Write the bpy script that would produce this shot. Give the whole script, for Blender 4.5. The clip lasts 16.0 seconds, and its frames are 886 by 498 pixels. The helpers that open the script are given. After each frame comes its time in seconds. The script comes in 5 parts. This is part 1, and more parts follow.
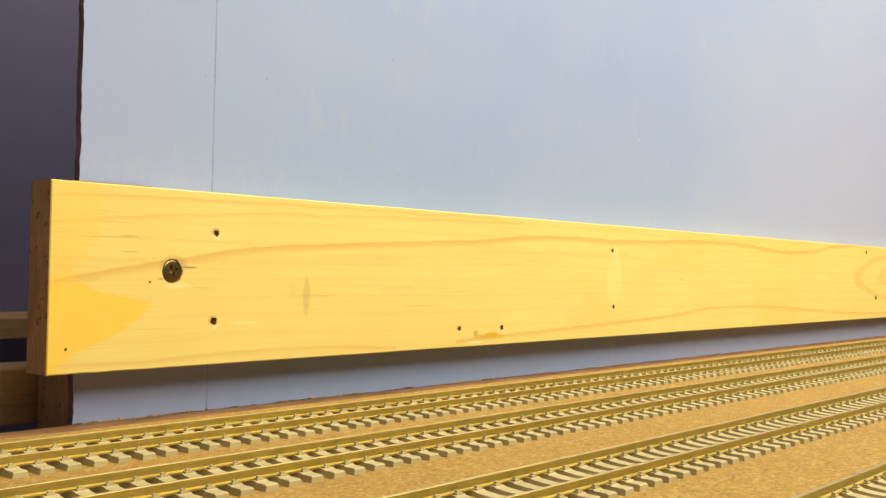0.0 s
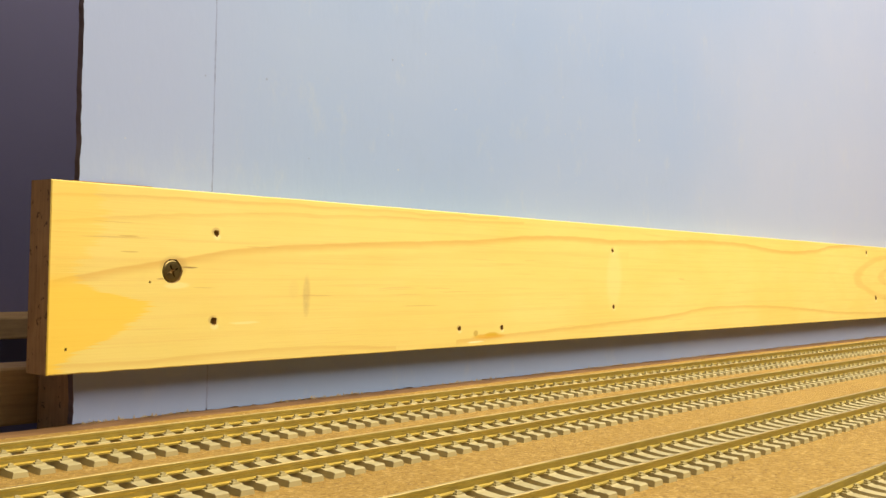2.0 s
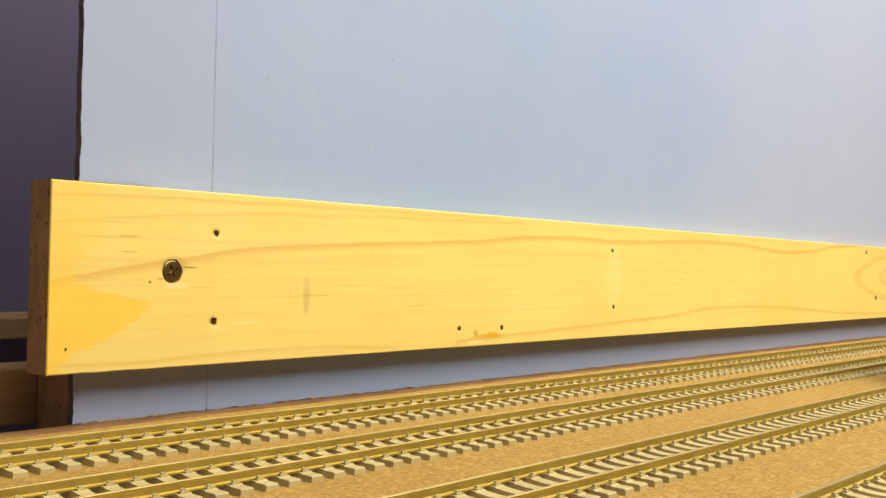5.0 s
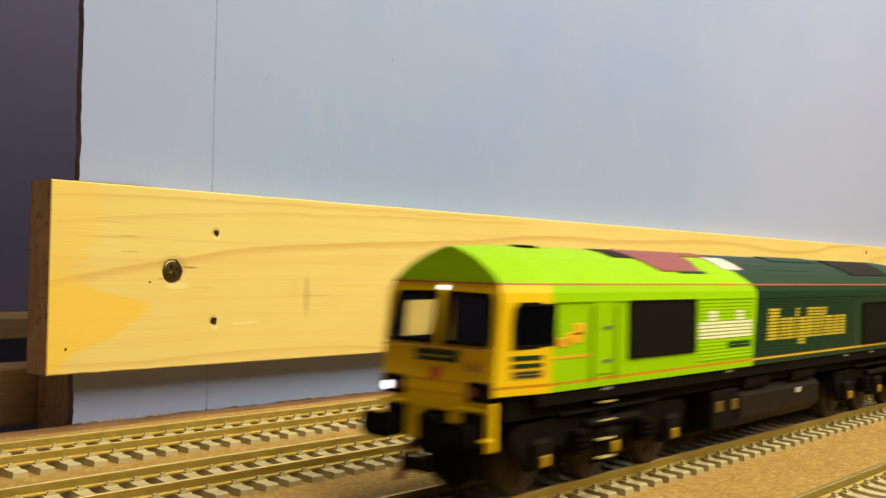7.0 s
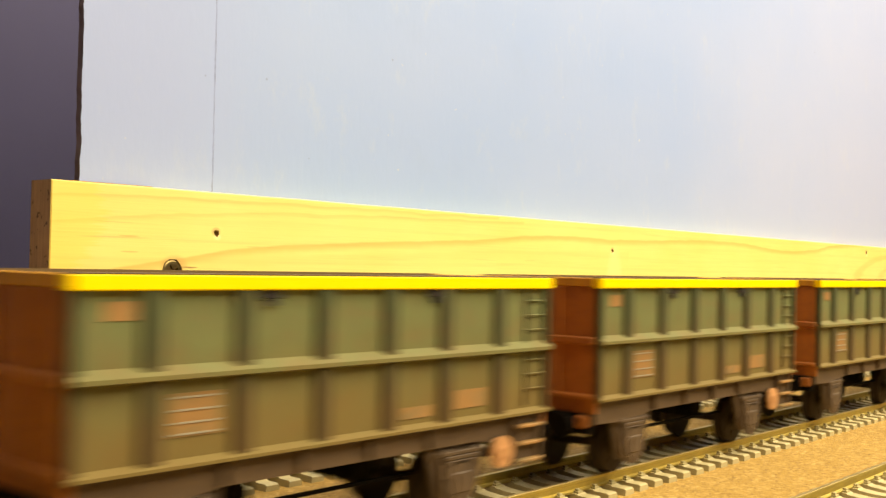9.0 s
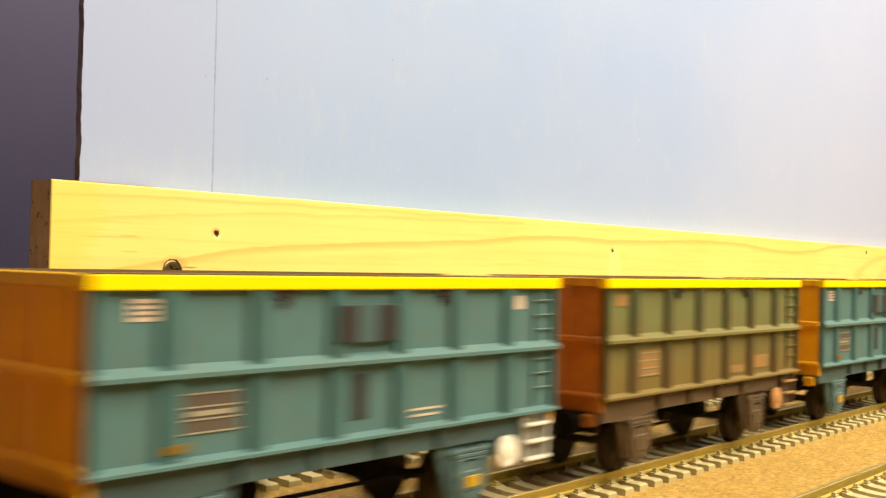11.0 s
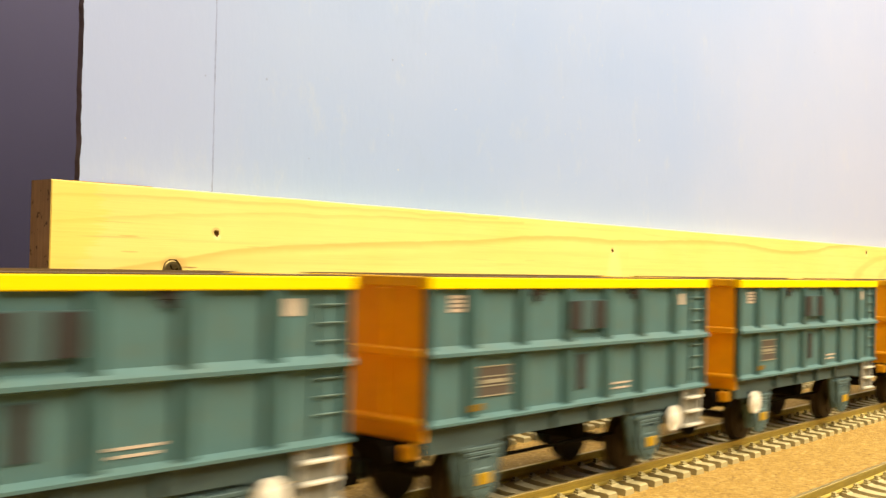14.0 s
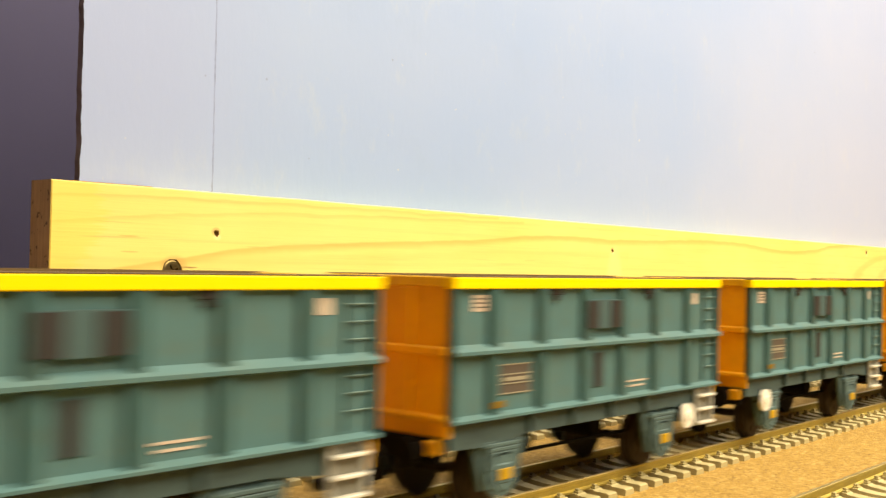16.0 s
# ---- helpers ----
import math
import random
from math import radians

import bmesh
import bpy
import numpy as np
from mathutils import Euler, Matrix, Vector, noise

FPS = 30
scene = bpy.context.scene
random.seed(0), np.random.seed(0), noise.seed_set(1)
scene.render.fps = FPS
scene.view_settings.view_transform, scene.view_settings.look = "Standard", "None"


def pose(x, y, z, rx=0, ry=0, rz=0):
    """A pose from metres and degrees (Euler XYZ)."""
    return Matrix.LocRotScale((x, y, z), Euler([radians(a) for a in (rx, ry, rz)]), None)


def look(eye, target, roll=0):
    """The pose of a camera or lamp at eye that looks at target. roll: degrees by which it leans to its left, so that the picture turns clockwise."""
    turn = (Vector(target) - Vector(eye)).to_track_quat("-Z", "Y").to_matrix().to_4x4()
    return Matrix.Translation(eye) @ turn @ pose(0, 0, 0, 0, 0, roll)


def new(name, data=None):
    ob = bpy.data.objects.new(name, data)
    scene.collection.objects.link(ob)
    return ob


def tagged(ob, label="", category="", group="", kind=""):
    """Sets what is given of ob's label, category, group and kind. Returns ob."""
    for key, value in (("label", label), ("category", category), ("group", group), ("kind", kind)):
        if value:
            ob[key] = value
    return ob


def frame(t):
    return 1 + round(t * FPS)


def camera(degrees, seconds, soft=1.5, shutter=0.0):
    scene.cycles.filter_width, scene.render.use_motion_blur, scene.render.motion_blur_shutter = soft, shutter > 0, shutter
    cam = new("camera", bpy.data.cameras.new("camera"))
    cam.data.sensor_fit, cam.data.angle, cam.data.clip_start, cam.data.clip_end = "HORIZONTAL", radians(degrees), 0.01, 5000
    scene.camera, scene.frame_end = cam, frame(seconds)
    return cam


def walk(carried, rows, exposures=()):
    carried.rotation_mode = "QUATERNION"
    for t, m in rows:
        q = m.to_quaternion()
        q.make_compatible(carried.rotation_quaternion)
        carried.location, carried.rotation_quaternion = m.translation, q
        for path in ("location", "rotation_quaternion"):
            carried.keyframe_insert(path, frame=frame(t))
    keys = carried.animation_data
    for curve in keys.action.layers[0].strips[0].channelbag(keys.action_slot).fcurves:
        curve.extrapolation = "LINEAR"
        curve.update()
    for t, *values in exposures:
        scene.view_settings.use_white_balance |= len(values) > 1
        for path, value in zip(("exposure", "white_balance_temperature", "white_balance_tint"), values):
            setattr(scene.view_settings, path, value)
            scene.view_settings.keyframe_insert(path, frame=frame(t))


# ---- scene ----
# Millimetre world of a model railway (1:76): x runs along the rails, y towards the
# backdrop, z up from the rail heads.  A still camera stands on the near side.
EYE = (0.0, 0.0, 0.0475)
AIM = (0.75765, 0.65249, 0.0475 + 0.01473)
cam = camera(45.54, 16.0, soft=1.45, shutter=0.65)
walk(cam, [(0.0, look(EYE, AIM, 1.284)), (16.0, look(EYE, AIM, 1.284))],
     exposures=[(0.0, 0.0, 6500, 10), (6.2, 0.0, 6450, 10), (6.6, -0.1, 6450, 12), (7.0, -0.15, 6650, 10), (7.5, -0.11, 7000, 11), (8.0, 0.02, 7100, 11),
                (8.5, 0.34, 7150, 11), (9.0, 0.41, 7100, 11), (9.5, 0.43, 7050, 11), (12.0, 0.43, 7050, 11), (16.0, 0.43, 7050, 11)])

MM = 0.001
TRACK_Y = (0.2491, 0.1988, 0.1401, 0.0802)      # centre lines of the four tracks
PITCH = 0.00693                                  # sleeper to sleeper
CORK_Z = -0.0043                                 # top of the cork
BOARD_Z = -0.0086                                # top of the plywood
PLANK_Y, PLANK_X, PLANK_T = 0.3094, 0.1703, 0.0125
PLANK_Z0, PLANK_Z1 = 0.0098, 0.0716
BACK_Y, BACK_X = 0.3222, 0.1872

# nail holes, two far knots cut as holes (x, z, radius) and the screw in the plank
HOLES = [(0.2343, 0.0569, 0.0013), (0.2340, 0.0253, 0.0014), (0.3720, 0.0183, 0.0011), (0.4039, 0.0178, 0.0011),
         (0.5028, 0.0572, 0.0011), (0.5051, 0.0263, 0.0011), (0.9303, 0.0270, 0.0018), (0.9050, 0.0655, 0.0016), (0.1766, 0.0178, 0.0005), (0.207, 0.0393, 0.0004)]
SCREW = (0.2160, 0.0431, 0.0042)

# ---- light ----
world = bpy.data.worlds.new("world")
scene.world = world
world.use_nodes = True
world.node_tree.nodes["Background"].inputs[0].default_value = (0.9, 0.8, 0.7, 1)
world.node_tree.nodes["Background"].inputs[1].default_value = 0.05


def area_lamp(name, at, w, h, watts, colour):
    data = bpy.data.lights.new(name, "AREA")
    data.shape, data.size, data.size_y, data.energy, data.color = "RECTANGLE", w, h, watts, colour
    ob = new(name, data)
    ob.matrix_world = at
    return ob


LAMP = pose(0.72, -0.43, 0.99, 35, 0, 0)
area_lamp("strip_lamp_light", LAMP, 1.6, 1.08, 43.5, (1.0, 0.89, 0.68))


# ---- materials ----
def ramp(nt, fac, stops, interp="LINEAR"):
    n = nt.nodes.new("ShaderNodeValToRGB")
    n.color_ramp.interpolation = interp
    els = n.color_ramp.elements
    while len(els) < len(stops):
        els.new(0.5)
    for e, (p, c) in zip(els, stops):
        e.position = p
        e.color = (*c, 1) if len(c) == 3 else c
    nt.links.new(fac, n.inputs[0])
    return n.outputs[0]


def noise_node(nt, vec, scale, detail=3.0, rough=0.55, distort=0.0):
    n = nt.nodes.new("ShaderNodeTexNoise")
    n.inputs["Scale"].default_value = scale
    n.inputs["Detail"].default_value = detail
    n.inputs["Roughness"].default_value = rough
    n.inputs["Distortion"].default_value = distort
    nt.links.new(vec, n.inputs["Vector"])
    return n.outputs["Fac"]


def mixc(nt, fac, a, b, mode="MIX"):
    n = nt.nodes.new("ShaderNodeMix")
    n.data_type, n.blend_type = "RGBA", mode
    for s, v in ((n.inputs[0], fac), (n.inputs[6], a), (n.inputs[7], b)):
        if isinstance(v, (int, float)):
            s.default_value = v
        elif isinstance(v, tuple):
            s.default_value = (*v, 1) if len(v) == 3 else v
        else:
            nt.links.new(v, s)
    return n.outputs[2]


def calc(nt, op, *args):
    n = nt.nodes.new("ShaderNodeMath")
    n.operation = op
    for s, v in zip(n.inputs, args):
        if isinstance(v, (int, float)):
            s.default_value = v
        else:
            nt.links.new(v, s)
    return n.outputs[0]


def smooth(nt, v, lo, hi):
    n = nt.nodes.new("ShaderNodeMapRange")
    n.interpolation_type = "SMOOTHSTEP"
    nt.links.new(v, n.inputs[0])
    n.inputs[1].default_value, n.inputs[2].default_value = lo, hi
    return n.outputs[0]


def stretched(nt, vec, sx, sy, sz):
    n = nt.nodes.new("ShaderNodeMapping")
    n.inputs["Scale"].default_value = (sx, sy, sz)
    nt.links.new(vec, n.inputs[0])
    return n.outputs[0]


def shell(name, rough=0.5, metal=0.0):
    m = bpy.data.materials.new(name)
    m.use_nodes = True
    nt = m.node_tree
    b = nt.nodes["Principled BSDF"]
    b.inputs["Roughness"].default_value, b.inputs["Metallic"].default_value = rough, metal
    tc = nt.nodes.new("ShaderNodeTexCoord")
    return m, nt, b, tc.outputs["Object"]


def bump(nt, b, height, strength, dist):
    n = nt.nodes.new("ShaderNodeBump")
    n.inputs["Strength"].default_value, n.inputs["Distance"].default_value = strength, dist
    nt.links.new(height, n.inputs["Height"])
    nt.links.new(n.outputs[0], b.inputs["Normal"])


def plain(name, colour, rough=0.5, metal=0.0, vary=0.12, fine=2500.0, coarse=160.0, dirt=None, dirt_amount=0.0,
          bumps=0.15, depth=0.00006, per_object=0.0, gloss=0.5, low_tint=None):
    """A paint, plastic or metal with grain at two scales and optional grime."""
    m, nt, b, vec = shell(name, rough, metal)
    b.inputs["Specular IOR Level"].default_value = gloss
    f1, f2 = noise_node(nt, vec, fine, 3), noise_node(nt, vec, coarse, 4)
    lo, hi = tuple(c * (1 - vary) for c in colour), tuple(min(1, c * (1 + vary)) for c in colour)
    col = ramp(nt, f2, [(0.3, lo), (0.7, hi)])
    col = mixc(nt, 0.35, col, ramp(nt, f1, [(0.3, lo), (0.7, hi)]))
    if dirt:
        col = mixc(nt, calc(nt, "MULTIPLY", smooth(nt, noise_node(nt, vec, coarse * 1.7, 5, 0.65), 0.42, 0.72), dirt_amount), col, dirt)
    if low_tint:
        # brown mixed over the paint, stronger low on the sides
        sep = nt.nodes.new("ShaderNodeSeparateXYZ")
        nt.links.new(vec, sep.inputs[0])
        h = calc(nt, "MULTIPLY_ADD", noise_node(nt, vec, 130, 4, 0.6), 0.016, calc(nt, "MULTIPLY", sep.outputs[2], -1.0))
        col = mixc(nt, calc(nt, "MULTIPLY", smooth(nt, h, -0.034, -0.010), 0.75), col, low_tint)
    if per_object:
        oi = nt.nodes.new("ShaderNodeObjectInfo")
        shade = calc(nt, "MULTIPLY_ADD", oi.outputs["Random"], per_object, 1 - per_object)
        col = mixc(nt, 1.0, col, shade, "MULTIPLY")
    nt.links.new(col, b.inputs["Base Color"])
    nt.links.new(calc(nt, "MULTIPLY_ADD", f1, 0.25, rough - 0.12), b.inputs["Roughness"])
    if bumps:
        bump(nt, b, f1, bumps, depth)
    return m


def curve_of(nt, x, x0, x1, pts, lo, hi):
    """A height that follows x along points (x, z) by a float curve."""
    t = calc(nt, "DIVIDE", calc(nt, "SUBTRACT", x, x0), x1 - x0)
    n = nt.nodes.new("ShaderNodeFloatCurve")
    c = n.mapping.curves[0]
    norm = [((px - x0) / (x1 - x0), (pz - lo) / (hi - lo)) for px, pz in pts]
    c.points[0].location, c.points[1].location = norm[0], norm[-1]
    for p in norm[1:-1]:
        c.points.new(*p)
    n.mapping.update()
    nt.links.new(t, n.inputs["Value"])
    return calc(nt, "MULTIPLY_ADD", n.outputs[0], hi - lo, lo)


def pine_material():
    m, nt, b, vec = shell("planed_pine", 0.5)
    sep = nt.nodes.new("ShaderNodeSeparateXYZ")
    nt.links.new(vec, sep.inputs[0])
    x, z = sep.outputs[0], sep.outputs[2]
    warp = noise_node(nt, stretched(nt, vec, 6, 6, 60), 1.0, 3)
    zz = calc(nt, "MULTIPLY_ADD", warp, 0.007, z)
    # faint growth rings along the board
    rings = calc(nt, "SINE", calc(nt, "MULTIPLY", zz, 900.0))
    fibre = noise_node(nt, stretched(nt, vec, 25, 600, 1500), 1.0, 4)
    fibre2 = noise_node(nt, stretched(nt, vec, 60, 2000, 4500), 1.0, 2)
    blotch = noise_node(nt, stretched(nt, vec, 14, 14, 30), 1.0, 3)
    col = ramp(nt, blotch, [(0.3, (0.720, 0.570, 0.155)), (0.7, (0.760, 0.620, 0.198))])
    col = mixc(nt, calc(nt, "MULTIPLY", smooth(nt, rings, 0.5, 1.0), 0.10), col, (0.66, 0.38, 0.11))
    col = mixc(nt, calc(nt, "MULTIPLY", smooth(nt, fibre, 0.52, 0.75), 0.28), col, (0.68, 0.42, 0.13))
    col = mixc(nt, calc(nt, "MULTIPLY", smooth(nt, fibre2, 0.55, 0.8), 0.18), col, (0.55, 0.33, 0.11))
    # the dark late-wood lines
    wob = calc(nt, "MULTIPLY_ADD", noise_node(nt, stretched(nt, vec, 60, 60, 60), 1.0, 2), 0.0016, -0.0008)

    def line(pts, width, amount, x0, x1):
        nonlocal col
        c = calc(nt, "ADD", curve_of(nt, x, x0, x1, pts, -0.01, 0.09), wob)
        d = calc(nt, "SUBTRACT", z, c)
        below = smooth(nt, d, -width * 3.2, 0.0)
        above = calc(nt, "SUBTRACT", 1.0, smooth(nt, d, 0.0, width * 0.7))
        inside = calc(nt, "MULTIPLY", calc(nt, "GREATER_THAN", x, x0), calc(nt, "LESS_THAN", x, x1))
        f = calc(nt, "MULTIPLY", calc(nt, "MULTIPLY", below, above), inside)
        col = mixc(nt, calc(nt, "MULTIPLY", f, amount), col, (0.56, 0.29, 0.05))

    line([(0.165, 0.0385), (0.2217, 0.0480), (0.2464, 0.0515), (0.295, 0.0548), (0.386, 0.0592), (0.436, 0.0628),
          (0.512, 0.0630), (0.655, 0.0660), (0.735, 0.0625), (0.79, 0.0645), (0.83, 0.0688), (0.9, 0.0720)], 0.0011, 0.50, 0.165, 0.9)
    line([(0.165, 0.0580), (0.199, 0.0612), (0.246, 0.0648), (0.301, 0.0664), (0.42, 0.0690)], 0.0006, 0.26, 0.165, 0.42)
    line([(0.37, 0.0128), (0.458, 0.0160), (0.565, 0.0200), (0.624, 0.0240), (0.75, 0.0220), (0.84, 0.0170), (1.0, 0.014)], 0.0009, 0.42, 0.37, 1.0)
    line([(0.165, 0.0668), (0.20, 0.0681), (0.26, 0.0693), (0.33, 0.0697), (0.40, 0.0706)], 0.0005, 0.30, 0.165, 0.40)
    line([(0.165, 0.0452), (0.21, 0.0468), (0.30, 0.0500), (0.42, 0.0545), (0.52, 0.0560)], 0.0020, 0.10, 0.165, 0.52)
    line([(0.165, 0.0134), (0.2, 0.0128), (0.27, 0.0142), (0.33, 0.0118)], 0.0007, 0.28, 0.165, 0.33)
    # cathedral figure round the knots at the far end
    dx = calc(nt, "DIVIDE", calc(nt, "SUBTRACT", x, 0.98), 0.15)
    dz = calc(nt, "DIVIDE", calc(nt, "SUBTRACT", z, 0.045), 0.028)
    rad = calc(nt, "SQRT", calc(nt, "ADD", calc(nt, "MULTIPLY", dx, dx), calc(nt, "MULTIPLY", dz, dz)))
    rad = calc(nt, "MULTIPLY_ADD", warp, 0.35, rad)
    ringk = calc(nt, "MULTIPLY", smooth(nt, calc(nt, "SINE", calc(nt, "MULTIPLY", rad, 17.0)), 0.2, 1.0),
                 calc(nt, "SUBTRACT", 1.0, smooth(nt, rad, 0.85, 1.25)))
    col = mixc(nt, calc(nt, "MULTIPLY", ringk, 0.3), col, (0.58, 0.31, 0.07))
    # resinous stain at the cut end, feathered along the grain
    edge = curve_of(nt, z, 0.0, 0.08, [(0.0, 0.172), (0.013, 0.1756), (0.0173, 0.1834), (0.0223, 0.1956), (0.0275, 0.204), (0.0310, 0.2085),
                                       (0.034, 0.199), (0.037, 0.187), (0.041, 0.180), (0.050, 0.186), (0.062, 0.190), (0.08, 0.178)], 0.165, 0.225)
    feather = calc(nt, "MULTIPLY_ADD", fibre, 0.018, -0.009)
    st = calc(nt, "SUBTRACT", calc(nt, "ADD", edge, feather), x)
    low = calc(nt, "SUBTRACT", 1.0, smooth(nt, z, 0.036, 0.044))
    amt = calc(nt, "MULTIPLY_ADD", low, 0.40, 0.32)
    col = mixc(nt, calc(nt, "MULTIPLY", smooth(nt, st, -0.001, 0.003), amt), col, (0.80, 0.52, 0.035))
    # pencil smudge
    sx = calc(nt, "DIVIDE", calc(nt, "SUBTRACT", x, 0.2782), 0.0022)
    sz = calc(nt, "DIVIDE", calc(nt, "SUBTRACT", z, 0.034), 0.0085)
    sm = calc(nt, "ADD", calc(nt, "MULTIPLY", sx, sx), calc(nt, "MULTIPLY", sz, sz))
    smf = calc(nt, "MULTIPLY", calc(nt, "SUBTRACT", 1.0, smooth(nt, sm, 0.05, 1.3)), calc(nt, "MULTIPLY_ADD", noise_node(nt, vec, 420, 3), 0.9, 0.1))
    col = mixc(nt, calc(nt, "MULTIPLY", smf, 0.75), col, (0.40, 0.28, 0.12))

    def fleck(cx, cz, rx, rz, colour, amount):
        """A soft-edged mark of its own: resin, a crack, a scuff."""
        nonlocal col
        ex = calc(nt, "DIVIDE", calc(nt, "SUBTRACT", x, cx), rx)
        ez = calc(nt, "DIVIDE", calc(nt, "SUBTRACT", calc(nt, "ADD", z, wob), cz), rz)
        e = calc(nt, "ADD", calc(nt, "MULTIPLY", ex, ex), calc(nt, "MULTIPLY", ez, ez))
        f = calc(nt, "SUBTRACT", 1.0, smooth(nt, e, 0.25, 1.1))
        col = mixc(nt, calc(nt, "MULTIPLY", f, amount), col, colour)
    fleck(0.394, 0.0142, 0.014, 0.0013, (0.62, 0.33, 0.02), 0.75)
    fleck(0.384, 0.0118, 0.007, 0.0006, (0.90, 0.78, 0.45), 0.7)
    fleck(0.2228, 0.0443, 0.0042, 0.00035, (0.20, 0.10, 0.03), 0.8)
    fleck(0.2115, 0.0405, 0.0020, 0.00030, (0.30, 0.16, 0.05), 0.6)
    fleck(0.2480, 0.0246, 0.0080, 0.0006, (0.90, 0.78, 0.42), 0.4)
    fleck(0.1985, 0.0545, 0.0045, 0.00028, (0.42, 0.24, 0.06), 0.6)
    fleck(0.1990, 0.0493, 0.0040, 0.00028, (0.42, 0.24, 0.06), 0.5)
    fleck(0.5050, 0.0420, 0.0090, 0.0190, (0.84, 0.71, 0.34), 0.25)
    fleck(0.2715, 0.0365, 0.0030, 0.0045, (0.50, 0.36, 0.16), 0.12)
    # torn lips and grey bruises round the nail holes, a dark halo round the screw
    for hx, hz, hr in HOLES[:8]:
        fleck(hx + hr * 0.3, hz - hr * 1.2, hr * 1.5, hr * 0.9, (0.90, 0.80, 0.50), 0.3)
        fleck(hx - hr * 0.2, hz + hr * 0.3, hr * 1.7, hr * 1.3, (0.36, 0.22, 0.08), 0.55)
    fleck(SCREW[0] + 0.0005, SCREW[1] + 0.0016, 0.0062, 0.0042, (0.42, 0.27, 0.08), 0.55)
    fleck(SCREW[0] + 0.0020, SCREW[1] - 0.0050, 0.0060, 0.0014, (0.92, 0.82, 0.46), 0.3)
    fleck(0.3960, 0.0150, 0.0060, 0.0011, (0.58, 0.36, 0.02), 0.8)
    fleck(0.3840, 0.0158, 0.0020, 0.0016, (0.36, 0.22, 0.03), 0.6)
    # fine drying cracks and short dark grain flecks
    rng = random.Random(12)
    for _ in range(16):
        fleck(rng.uniform(0.18, 0.62), rng.uniform(0.014, 0.069), rng.uniform(0.004, 0.016), rng.uniform(0.00018, 0.00034), (0.46, 0.28, 0.08), rng.uniform(0.2, 0.5))
    fleck(0.3300, 0.0370, 0.0140, 0.0004, (0.60, 0.40, 0.14), 0.40)
    nt.links.new(col, b.inputs["Base Color"])
    nt.links.new(calc(nt, "MULTIPLY_ADD", fibre, 0.2, 0.42), b.inputs["Roughness"])
    bump(nt, b, fibre, 0.2, 0.0002)
    return m


def rough_wood(name, dark, light, along=(30, 900, 900), rough=0.75, pores=0.0):
    m, nt, b, vec = shell(name, rough)
    f = noise_node(nt, stretched(nt, vec, *along), 1.0, 4)
    g = noise_node(nt, vec, 90, 4)
    col = mixc(nt, 0.4, ramp(nt, f, [(0.3, dark), (0.7, light)]), ramp(nt, g, [(0.3, dark), (0.7, light)]))
    if pores:
        p = noise_node(nt, vec, 420, 2)
        col = mixc(nt, calc(nt, "MULTIPLY", smooth(nt, p, 0.62, 0.72), pores), col, tuple(c * 0.25 for c in dark))
    nt.links.new(col, b.inputs["Base Color"])
    bump(nt, b, f, 0.35, 0.0004)
    return m


def cork_material():
    m, nt, b, vec = shell("cork_sheet", 0.85)
    v = nt.nodes.new("ShaderNodeTexVoronoi")
    v.inputs["Scale"].default_value = 1000
    nt.links.new(vec, v.inputs["Vector"])
    sepc = nt.nodes.new("ShaderNodeSeparateColor")
    nt.links.new(v.outputs["Color"], sepc.inputs[0])
    grain = ramp(nt, sepc.outputs[0], [(0.0, (0.12, 0.06, 0.009)), (0.25, (0.33, 0.183, 0.030)), (0.7, (0.43, 0.255, 0.046)), (1.0, (0.72, 0.50, 0.18))])
    fine = noise_node(nt, vec, 2300, 4, 0.75)
    col = mixc(nt, 0.55, grain, ramp(nt, fine, [(0.3, (0.13, 0.068, 0.014)), (0.7, (0.62, 0.395, 0.08))]))
    big = noise_node(nt, vec, 22, 4)
    col = mixc(nt, 0.18, col, ramp(nt, big, [(0.3, (0.37, 0.21, 0.034)), (0.7, (0.48, 0.295, 0.052))]))
    fleck = noise_node(nt, vec, 1200, 2)
    col = mixc(nt, calc(nt, "MULTIPLY", smooth(nt, fleck, 0.62, 0.70), 0.85), col, (0.16, 0.085, 0.026))
    nt.links.new(col, b.inputs["Base Color"])
    bump(nt, b, calc(nt, "ADD", sepc.outputs[0], fine), 0.7, 0.0005)
    return m


